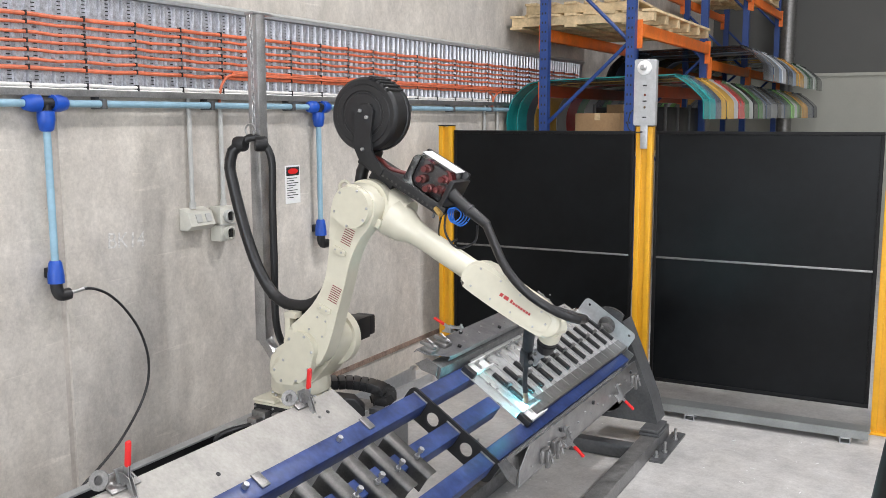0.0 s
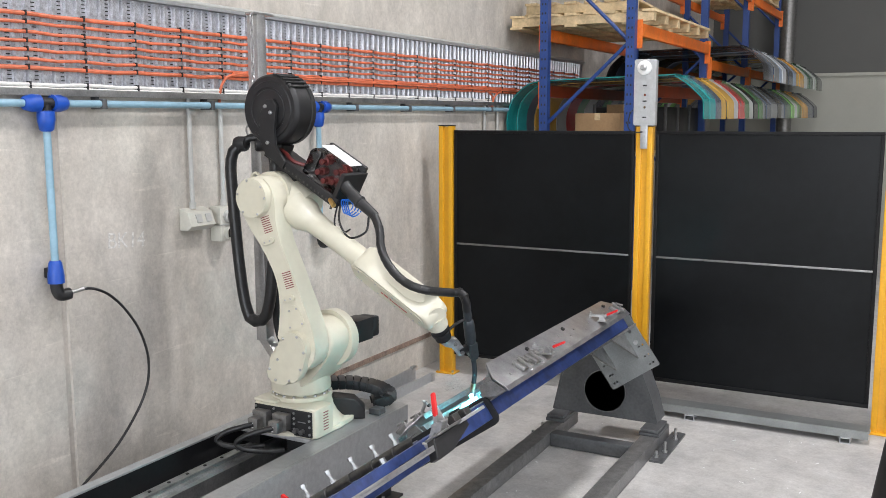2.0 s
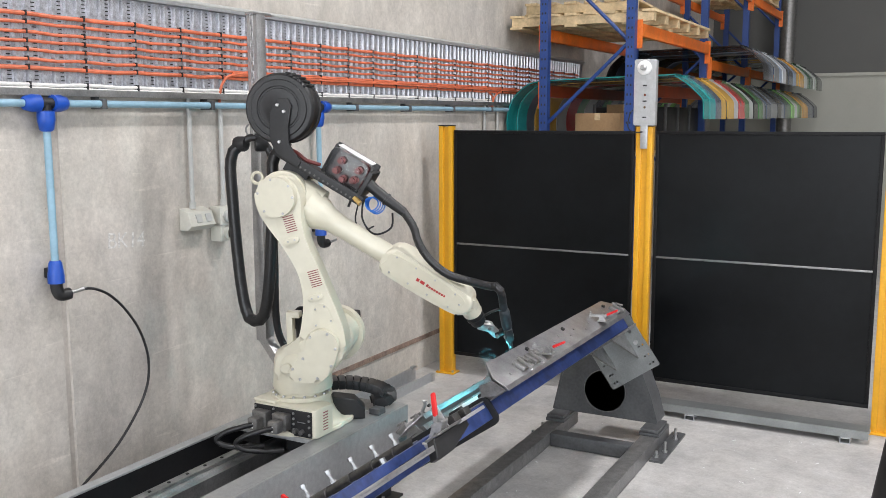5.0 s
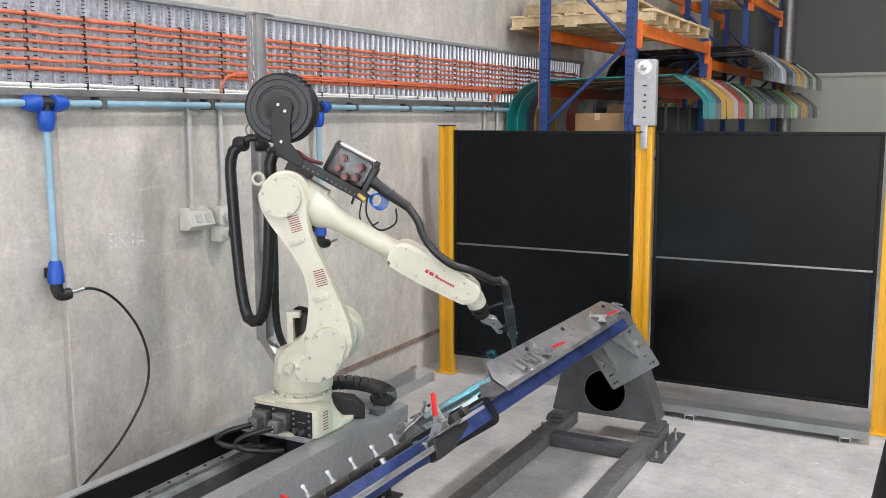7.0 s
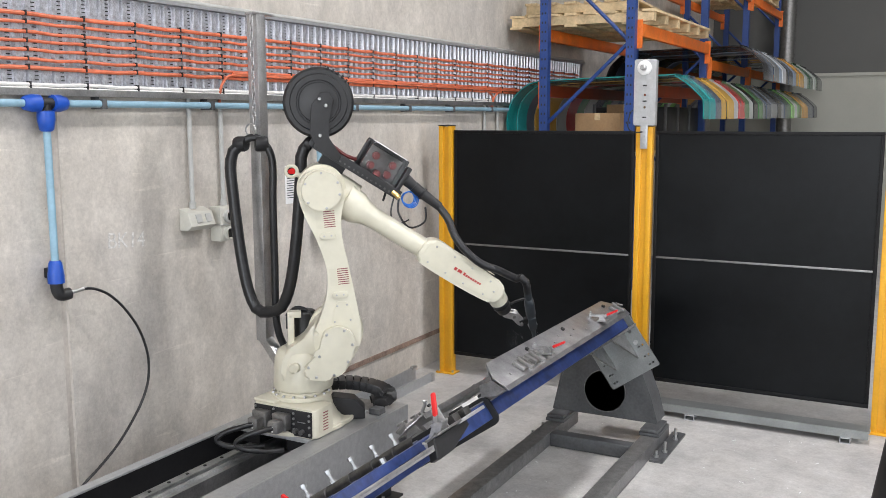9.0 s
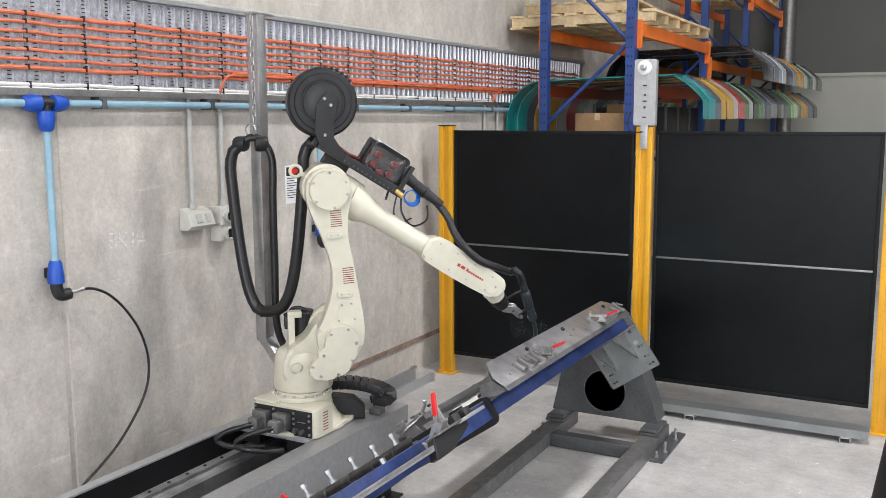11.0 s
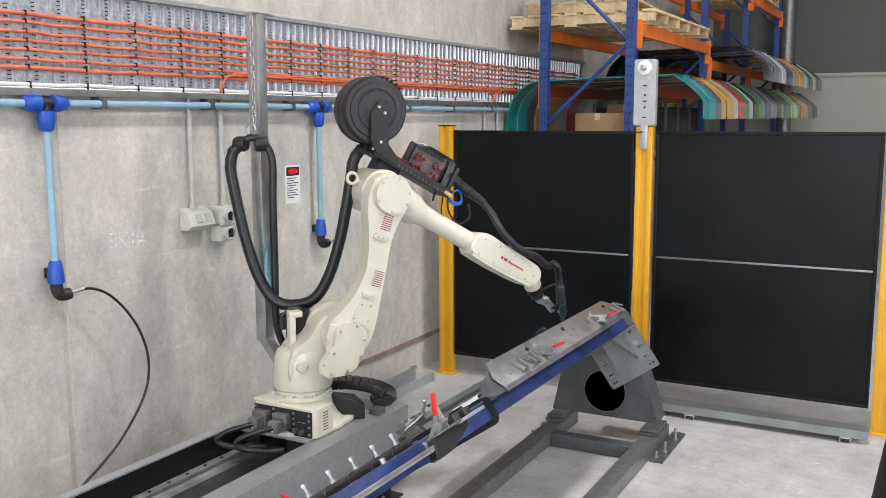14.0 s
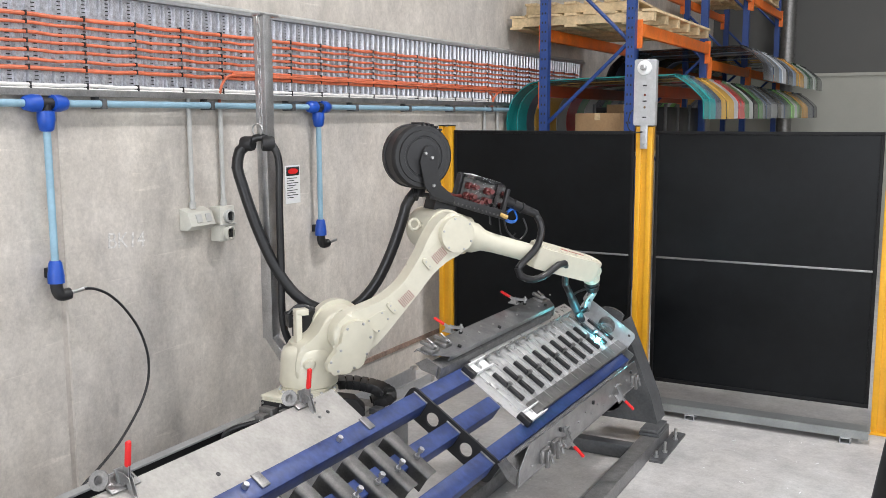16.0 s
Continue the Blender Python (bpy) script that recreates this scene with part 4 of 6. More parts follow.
def positioner():
    p = thing("positioner_base", "dark grey welded base frame with headstock bolted to floor", "machine base")
    for x0, x1 in ((-2.02, -1.925), (-1.438, -1.343)):
        bm = bm_new()
        box(bm, x0, x1, 0.9, 5.42, 0.004, 0.086, None, 0.006)
        part("floor_rail", bm, M_RAILPAINT, p)
        for za, zb, gr in ((0.086, 0.106, 0.012), (0.109, 0.128, 0.004)):
            bm = bm_new()
            box(bm, x0 - gr, x1 + gr, 5.13, 5.34, za, zb, None, 0.003)
            part("mounting_pad", bm, M_GREYPAINT, p)
    bm = bm_new()
    box(bm, -1.925, -1.438, 4.93, 5.01, 0.004, 0.082, None, 0.004)
    part("cross_member", bm, M_GREYPAINT, p)
    for x0, x1 in ((-1.343, -1.262), (-2.10, -2.02)):
        bm = bm_new()
        prism(bm, rounded(x0, x1, 4.96, 5.50, 0.012), 0, 0.012)
        fp = part("foot_plate", bm, M_GREYPAINT, p)
        for y in (5.02, 5.12, 5.36, 5.45):
            bm = bm_new()
            xm = (x0 + x1) / 2 + (0.012 if y in (5.12, 5.36) else -0.012)
            cyl(bm, (xm, y, 0.012), (xm, y, 0.022), 0.016, seg=6)
            cyl(bm, (xm, y, 0.022), (xm, y, 0.075 if y in (5.12, 5.36) else 0.05), 0.008, seg=8)
            part("anchor_bolt", bm, M_ZINC, fp)
    # tapered plate with a round hole, and its folded flanges
    outline = [(-2.02, 0.128), (-1.385, 0.128), (-1.425, 0.27), (-1.608, 0.72)] + [(AX + 0.135 * math.cos(a), AZ + 0.02 + 0.135 * math.sin(a)) for a in np.linspace(0.75, 2.5, 10)] + [(-1.90, 0.60), (-1.96, 0.40)]
    bm = bm_new()
    plate_with_holes(bm, outline, [(-1.700, 0.286, 0.125)], HY, HY + 0.016, XZ)
    part("headstock_plate", bm, M_GREYPAINT, p)
    bm = bm_new()
    lathe(bm, [(0.126, -0.002), (0.126, 0.018), (0.131, 0.018), (0.131, -0.002), (0.126, -0.002)], Matrix.Translation((-1.700, HY, 0.286)) @ Matrix.Rotation(radians(-90), 4, "X"), 36)
    part("hole_rim", bm, M_STEELW, p)
    bm = bm_new()
    for xa, za, xb, zb in ((-1.385, 0.128, -1.425, 0.272), (-1.425, 0.272, -1.608, 0.72)):
        prism(bm, [(xa, za), (xb, zb), (xb + 0.012, zb + 0.005), (xa + 0.012, za + 0.005)], HY - 0.002, HY + 0.17, XZ)
    part("side_flange", bm, M_GREYPAINT, p)
    bm = bm_new()
    prism(bm, [(-2.02, 0.128), (-1.96, 0.40), (-1.90, 0.60), (-1.912, 0.604), (-1.972, 0.404), (-2.032, 0.132)], HY - 0.002, HY + 0.17, XZ)
    part("side_flange", bm, M_GREYPAINT, p)
    bm = bm_new()
    cyl(bm, (AX, HY - 0.055, AZ), (AX, HY, AZ), 0.10, seg=28)
    part("bearing", bm, M_STEELW, p)
    bm = bm_new()
    sweep(bm, smooth_path([(-1.62, HY + 0.1, 0.30), (-1.60, HY + 0.06, 0.36), (-1.58, HY + 0.05, 0.44), (-1.60, HY + 0.08, 0.5)], 5), 0.012, 8)
    part("cable", bm, M_DKORANGE, p, "brown rubber cable")


# ---- the tilting fixture ----
def toggle_clamp(parent, m):
    """Toggle clamp: bracket, arm with rubber-tipped spindle, red dipped handle."""
    bm = bm_new()
    for s in (-0.014, 0.014):
        prism(bm, [(-0.03, 0), (0.03, 0), (0.022, 0.03), (0.0, 0.052), (-0.02, 0.03)], s - 0.002, s + 0.002, m @ XZ)
    box(bm, -0.04, 0.04, -0.026, 0.026, -0.004, 0.004, m)
    c = part("toggle_clamp", bm, M_STEEL, parent)
    bm = bm_new()
    for s in (-0.008, 0.008):
        prism(bm, capsule((-0.005, 0.036), (-0.105, 0.045), 0.010, 0.008, 6), s - 0.002, s + 0.002, m @ XZ)
    cyl(bm, m @ Vector((-0.098, 0, 0.075)), m @ Vector((-0.098, 0, 0.015)), 0.005, seg=8)
    cyl(bm, m @ Vector((-0.098, 0, 0.060)), m @ Vector((-0.098, 0, 0.052)), 0.011, seg=6)
    part("clamp_arm", bm, M_ZINC, c)
    bm = bm_new()
    cyl(bm, m @ Vector((-0.098, 0, 0.018)), m @ Vector((-0.098, 0, 0.002)), 0.010, 0.008, 10)
    part("rubber_tip", bm, M_BLACK, c)
    bm = bm_new()
    for s in (-0.004, 0.004):
        prism(bm, capsule((0.005, 0.030), (0.055, 0.050), 0.011, 0.008, 6), s - 0.002, s + 0.002, m @ XZ)
    part("lever", bm, M_ZINC, c)
    bm = bm_new()
    prism(bm, capsule((0.048, 0.047), (0.125, 0.075), 0.0095, 0.0085, 8), -0.0085, 0.0085, m @ XZ, 0.003)
    part("handle", bm, M_RED, c, "red dipped handle")


def fixture():
    f = thing("welding_fixture", "blue box-section tilting frame with steel trays, slats and red-handled clamps", "welding fixture")
    S = 0.037
    for v, y1 in ((-0.184, 5.02), (0.0, 3.60), (0.184, 5.02)):
        bm = bm_new()
        box(bm, v - S, v + S, 1.15, y1, -0.032, 0.043, None, 0.006)
        part("box_beam", bm, M_BLUE, f)
    for y in (3.207, 1.75):
        bm = bm_new()
        plate_with_holes(bm, rounded(-0.245, 0.245, -0.058, 0.062, 0.032), [(-0.092, 0.0, 0.030), (0.092, 0.0, 0.030)], y, y + 0.011, XZ)
        cp = part("cross_plate", bm, M_BLACKM, f, "black cross plate with two round holes")
        for v in (-0.184, 0.0, 0.184):
            bm = bm_new()
            box(bm, v - S, v + S, y - 0.008, y, 0.0435, 0.0475, None, 0.001)
            part("weld_seam", bm, M_STEEL, cp)
        bm = bm_new()
        cyl(bm, (0.1, y + 0.011, 0.045), (0.1, y + 0.05, 0.045), 0.006, seg=8)
        part("locating_pin", bm, M_ZINC, cp)
    # tray with slats, at the headstock end
    bm = bm_new()
    box(bm, -0.205, 0.165, 3.60, 5.13, 0.044, 0.048)
    tr = part("tray", bm, M_SHEET, f, "bright steel tray")
    bm = bm_new()
    prism(bm, [(-0.275, 0.045), (-0.205, 0.049), (-0.205, 0.070), (-0.209, 0.070), (-0.209, 0.053), (-0.275, 0.049)], 3.72, 5.05, XZ)
    part("rear_edge_strip", bm, M_SHEET, tr)
    bm = bm_new()
    prism(bm, [(0.095, 0.062), (0.160, 0.062), (0.165, 0.058), (0.165, 0.030), (0.161, 0.030), (0.161, 0.058), (0.095, 0.058)], 3.74, 5.10, XZ)
    part("front_edge_strip", bm, M_STEELW, tr)
    bm = bm_new()
    box(bm, -0.17, 0.145, -0.028, 0.028, 0, 0.007, None, 0.002)
    box(bm, -0.17, 0.145, 0.018, 0.028, 0.007, 0.014)
    slat = mesh_of("slat", bm, M_SHEET)
    bm = bm_new()
    box(bm, -0.105, -0.02, -0.013, 0.013, 0.0, 0.024, None, 0.004)
    box(bm, -0.012, 0.075, -0.013, 0.013, 0.0, 0.024, None, 0.004)
    blk = mesh_of("pad", bm, M_BLACK)
    bm = bm_new()
    cyl(bm, (-0.016, 0, 0.008), (-0.016, 0, 0.040), 0.007, seg=8)
    cyl(bm, (-0.016, 0, 0.034), (-0.016, 0, 0.043), 0.012, seg=6)
    bolt = mesh_of("bolt", bm, M_STEELW)
    bm = bm_new()
    cyl(bm, (-0.19, 0, 0.0), (-0.19, 0, 0.035), 0.006, seg=6)
    box(bm, -0.20, -0.165, -0.012, 0.012, 0.012, 0.016)
    clip = mesh_of("clip", bm, M_STEEL)
    for k in range(12):
        y = 3.70 + k * 0.118
        share("slat", slat, tr, Matrix.Translation((0, y, 0.048)))
        share("pad", blk, tr, Matrix.Translation((0.0, y + 0.045, 0.052)))
        share("bolt", bolt, tr, Matrix.Translation((0.0, y + 0.045, 0.048)))
        share("clip", clip, tr, Matrix.Translation((0.0, y + 0.02, 0.048)))
    # steel end clips; their bright reflection is put in as white colour
    for v, y in ((-0.175, 3.66), (0.150, 3.66)):
        bm = bm_new()
        box(bm, v - 0.026, v + 0.026, y - 0.02, y + 0.15, 0.052, 0.058, None, 0.002)
        box(bm, v - 0.030, v - 0.024, y - 0.02, y + 0.15, 0.052, 0.078, None, 0.002)
        box(bm, v + 0.024, v + 0.030, y - 0.02, y + 0.15, 0.052, 0.078, None, 0.002)
        cl = part("end_clip", bm, M_LABEL, f, "steel end clip coloured white for its bright reflection")
        bm = bm_new()
        box(bm, v - 0.034, v + 0.034, y - 0.055, y - 0.022, 0.044, 0.074, None, 0.005)
        part("stop_block", bm, M_BLACK, cl)
    # side trays with clamps
    for s in (-1, 1):
        ya = 3.20 if s > 0 else 3.40
        bm = bm_new()
        out_v, out_n, in_v, in_n = (0.345, 0.048, 0.275, 0.168) if s > 0 else (0.372, 0.090, 0.252, 0.128)
        low_v, low_n = (0.250, 0.068) if s > 0 else (0.250, 0.104)
        rise = math.hypot(out_v - in_v, in_n - out_n)
        dv, dn = (in_v - out_v) / rise, (in_n - out_n) / rise
        slope = Matrix(((0, s * dv, s * dn, s * out_v), (1, 0, 0, 0), (0, dn, -dv, out_n), (0, 0, 0, 1)))
        prism(bm, [(ya, 0.0), (4.80, 0.0), (4.80, rise * 0.47), (4.725, rise), (ya + 0.085, rise), (ya, rise * 0.43)], -0.0025, 0.0025, slope, 0.001)
        prism(bm, [(s * (in_v - 0.002), in_n + 0.001), (s * (in_v + 0.002), in_n + 0.001), (s * low_v, low_n), (s * (low_v - 0.004), low_n + 0.001)], ya + 0.085, 4.725, XZ)
        prism(bm, [(s * (out_v - 0.002), out_n + 0.002), (s * (out_v + 0.002), out_n + 0.002), (s * (out_v + 0.006), out_n - 0.018), (s * (out_v + 0.002), out_n - 0.018)], ya, 4.80, XZ)
        st = part("side_tray", bm, M_TRAY, f, "folded grey steel side tray with clipped corners")
        bm = bm_new()
        prism(bm, [(s * 0.222, 0.030), (s * 0.300, 0.050), (s * 0.300, 0.072), (s * 0.268, 0.085), (s * 0.240, 0.085)], ya + 0.03, 4.74, XZ)
        part("support_rail", bm, M_RAILPAINT, st)
        for y in (ya - 0.004, 4.764):
            bm = bm_new()
            prism(bm, [(s * 0.232, 0.060), (s * 0.30, 0.036), (s * 0.340, 0.040), (s * 0.310, 0.096), (s * 0.250, 0.105)], y - 0.004, y + 0.004, XZ)
            part("end_stop", bm, M_STEELW, st)
        for y in (3.68, 4.42):
            base = Matrix.Translation((s * (out_v + 0.004), y, out_n + 0.028)) @ Matrix.Rotation(0 if s > 0 else math.pi, 4, "Z")
            toggle_clamp(f, base @ Matrix.Rotation(radians(28), 4, "Y") @ Matrix.Diagonal((0.62, 0.8, 0.62, 1)))
        for y in (3.44, 3.56, 4.70):
            bm = bm_new()
            box(bm, -0.035, 0.035, -0.030, 0.030, 0.003, 0.020, slope @ Matrix.Translation((y, 0.045, 0)), 0.004)
            box(bm, -0.012, 0.012, -0.050, 0.022, 0.020, 0.036, slope @ Matrix.Translation((y, 0.045, 0)), 0.003)
            cyl(bm, slope @ Vector((y, 0.02, 0.05)), slope @ Vector((y, 0.075, 0.03)), 0.0055, seg=8)
            cyl(bm, slope @ Vector((y, 0.05, 0.0)), slope @ Vector((y, 0.05, 0.045)), 0.008, seg=8)
            part("screw_clamp", bm, M_STEELW, st)
        for k in range(16):
            y = ya + 0.06 + k * 0.090
            q = 0.2 + 0.6 * ((k * 7) % 5) / 5
            bm = bm_new()
            cyl(bm, slope @ Vector((y + 0.06, 0.02 + 0.09 * q, 0.002)), slope @ Vector((y + 0.06, 0.02 + 0.09 * q, 0.008)), 0.0055, seg=6)
            part("screw", bm, M_BOLT, st)
        for y in (3.52, 3.95, 4.55):
            bm = bm_new()
            cyl(bm, slope @ Vector((y + 0.1, 0.10, 0.002)), slope @ Vector((y + 0.1, 0.10, 0.012)), 0.010, seg=6)
            part("bolt", bm, M_BLACKM, st)
    # clamping station carried out from the outer beam of the near half
    bm = bm_new()
    box(bm, 0.222, 0.400, 1.2, 2.50, -0.004, 0.004)
    box(bm, 0.388, 0.400, 1.2, 2.50, 0.004, 0.014, None, 0.002)
    part("outrigger_plate", bm, M_STEEL, f, "bright steel plate carried out from the beam's side")
    bm = bm_new()
    prism(bm, [(2.47, -0.030), (2.51, 0.030), (2.74, 0.030), (2.74, 0.006), (2.58, -0.034), (2.49, -0.036)], 0.372, 0.405, YZ, 0.004)
    box(bm, 0.222, 0.372, 2.52, 2.72, -0.004, 0.010)
    bk = part("clamp_bracket", bm, M_BLACKM, f, "black clamp bracket")
    bm = bm_new()
    box(bm, 0.36, 0.425, 2.52, 2.68, 0.031, 0.039, None, 0.003)
    part("clamp_plate", bm, M_STEELW, bk)
    bm = bm_new()
    box(bm, 0.395, 0.415, 2.68, 2.87, 0.026, 0.038, None, 0.002)
    part("flat_bar", bm, M_SHEET, bk)
    for y in (2.71, 2.79):
        bm = bm_new()
        box(bm, 0.345, 0.394, y - 0.022, y + 0.022, 0.030, 0.066, None, 0.003)
        part("locating_block", bm, M_HANGER, bk)
    bm = bm_new()
    box(bm, 0.36, 0.366, 2.64, 2.68, 0.039, 0.115, None, 0.002)
    box(bm, 0.366, 0.392, 2.64, 2.646, 0.039, 0.115, None, 0.002)
    part("angle_stop", bm, M_SHEET, bk)
    toggle_clamp(f, Matrix.Translation((0.40, 2.59, 0.042)) @ Matrix.Rotation(radians(-42), 4, "Y") @ Matrix.Diagonal((0.8, 0.8, 0.8, 1)))
    # bare plate with clamps along the other outer beam
    bm = bm_new()
    box(bm, -0.410, -0.222, 1.2, 2.88, 0.0, 0.006)
    sp = part("side_plate", bm, M_PLATE, f, "scuffed bare steel side plate")
    bm = bm_new()
    box(bm, -0.385, -0.37, 1.2, 2.84, -0.030, -0.0005)
    part("stiffener", bm, M_STEELW, sp)
    for y in (2.68, 1.81):
        bm = bm_new()
        box(bm, -0.450, -0.385, y - 0.05, y + 0.06, 0.0065, 0.014, None, 0.003)
        part("clamp_plate", bm, M_STEELW, sp)
        bm = bm_new()
        lathe(bm, [(0.014, -0.004), (0.030, -0.004), (0.030, 0.004), (0.014, 0.004), (0.014, -0.004)], Matrix.Translation((-0.43, y - 0.075, 0.04)) @ Matrix.Rotation(radians(60), 4, "X"), 16)
        part("lifting_eye", bm, M_STEELW, sp)
        toggle_clamp(f, Matrix.Translation((-0.42, y + 0.01, 0.018)) @ Matrix.Rotation(math.pi, 4, "Z") @ Matrix.Rotation(radians(-42), 4, "Y") @ Matrix.Diagonal((0.8, 0.8, 0.8, 1)))
    for v, y in ((-0.30, 2.12), (-0.33, 2.75)):
        bm = bm_new()
        cyl(bm, (v, y, 0.006), (v, y, 0.0075), 0.008, seg=12)
        part("bolt_hole", bm, M_BLACKM, sp)
    for y in (2.82, 2.20):
        bm = bm_new()
        box(bm, -0.226, -0.166, y - 0.028, y + 0.012, 0.0435, 0.050, None, 0.003)
        part("edge_clip", bm, M_STEELW, f)
    for v, y in ((-0.19, 2.62), (-0.20, 2.12), (0.19, 2.5)):
        bm = bm_new()
        cyl(bm, (v, y, 0.043), (v, y, 0.062), 0.011, seg=6)
        part("stud", bm, M_BOLT, f)
    # folded steel hangers between the beams
    prof = [(-0.037, -0.05), (-0.037, 0.012)] + [(-0.037 + 0.02 - 0.02 * math.cos(a), 0.012 + 0.02 * math.sin(a)) for a in np.linspace(0.2, 1.57, 5)] + [(0.018, 0.032), (0.018, 0.028), (-0.017, 0.028), (-0.033, 0.012), (-0.033, -0.05)]
    for k in range(9):
        y = 2.83 - k * 0.135
        bm = bm_new()
        prism(bm, [(a, b) for a, b in prof], -0.105, 0.118, Matrix.Translation((0, y, 0.042)) @ YZ)
        box(bm, -0.10, -0.06, y - 0.03, y + 0.03, -0.05, 0.045)
        hg = part("hanger", bm, M_HANGER, f, "folded dark steel hanger")
        bm = bm_new()
        cyl(bm, (0.03, y - 0.005, 0.05), (0.03, y - 0.005, 0.116), 0.006, seg=8)
        cyl(bm, (0.03, y - 0.005, 0.106), (0.03, y - 0.005, 0.120), 0.0115, seg=6)
        cyl(bm, (0.03, y - 0.005, 0.074), (0.03, y - 0.005, 0.084), 0.012, seg=6)
        part("bolt", bm, M_BOLT, hg)
    # pivot plate with gussets and the shaft into the headstock
    bm = bm_new()
    plate_with_holes(bm, rounded(-0.115, 0.215, -0.305, 0.035, 0.010), [(v, n, 0.007) for v in (-0.085, -0.065, 0.165, 0.190) for n in (-0.275, -0.225, -0.16)] + [(-0.07, -0.09, 0.011), (0.165, -0.06, 0.011)], 5.135, 5.147, XZ)
    pp = part("pivot_plate", bm, M_DULLZ, f, "galvanised drilled pivot plate")
    for v in (-0.07, 0.165):
        for n in (-0.13, -0.015):
            bm = bm_new()
            cyl(bm, (v, 5.135, n), (v, 5.122, n), 0.014, seg=6)
            part("bolt", bm, M_ZINC, pp)
    for v in (-0.03, 0.125):
        bm = bm_new()
        prism(bm, [(4.93, -0.047), (5.134, -0.047), (5.134, -0.215)], v - 0.005, v + 0.005, YZ)
        part("gusset", bm, M_STEELW, pp)
    bm = bm_new()
    box(bm, -0.225, 0.225, 4.70, 5.134, -0.046, -0.034)
    part("mounting_plate", bm, M_RAILPAINT, f)
    bm = bm_new()
    cyl(bm, (0, 5.147, 0), (0, HY - 0.056, 0), 0.07, seg=24)
    part("pivot_shaft", bm, M_STEELW, f)
    bm = bm_new()
    plate_with_holes(bm, rounded(-0.20, 0.165, 0.02, 0.150, 0.03), [(-0.01, 0.085, 0.052), (0.13, 0.12, 0.008), (-0.16, 0.12, 0.008)], 5.110, 5.116, XZ)
    part("end_plate", bm, M_GALV, f, "thin galvanised end plate with a round hole")
    return f


# ---- the robot ----
RX, RY, RZ = -2.688, 3.487, TRACK_Z
Z2, A1, L1, A3, L2 = 0.4343, 0.2086, 0.7036, 0.007, 0.965
FO = -0.0715         # the forearm's axis, off the turning plane
LAT = Matrix(((1, 0, 0, 0), (0, 0, -1, 0), (0, 1, 0, 0), (0, 0, 0, 1)))    # outline (fwd, up), height towards the right-hand side


def closed_curve(pts, n=4):
    P = [Vector((*p, 0)) for p in pts]
    out, k = [], len(P)
    for i in range(k):
        p0, p1, p2, p3 = P[i - 1], P[i], P[(i + 1) % k], P[(i + 2) % k]
        for j in range(n):
            t = j / n
            q = 0.5 * ((2 * p1) + (p2 - p0) * t + (2 * p0 - 5 * p1 + 4 * p2 - p3) * t * t + (3 * p1 - p0 - 3 * p2 + p3) * t ** 3)
            out.append((q.x, q.y))
    return out


def screws(name, spots, r, h, m, parent):
    for a, b in spots:
        bm = bm_new()
        lathe(bm, [(r, 0), (r, h * 0.6), (r * 0.7, h)], m @ Matrix.Translation((a, b, 0)), 8)
        part(name, bm, M_ZINC, parent)


def sticker(parent, m, w, hgt, bars=7):
    """Instruction label: pale ground with dark red bars; m maps (a, b, h)."""
    bm = bm_new()
    prism(bm, [(-w / 2, -hgt / 2), (w / 2, -hgt / 2), (w / 2, hgt / 2), (-w / 2, hgt / 2)], 0, 0.0008, m)
    s = part("label", bm, M_ROBOT2, parent)
    bm = bm_new()
    for i in range(bars):
        b = -hgt / 2 + hgt * (i + 0.5) / bars
        prism(bm, [(-w * 0.10, b - hgt * 0.022), (w * 0.46, b - hgt * 0.022), (w * 0.46, b + hgt * 0.028), (-w * 0.10, b + hgt * 0.028)], 0.0008, 0.0014, m)
    part("print_bar", bm, M_PRINT, s)


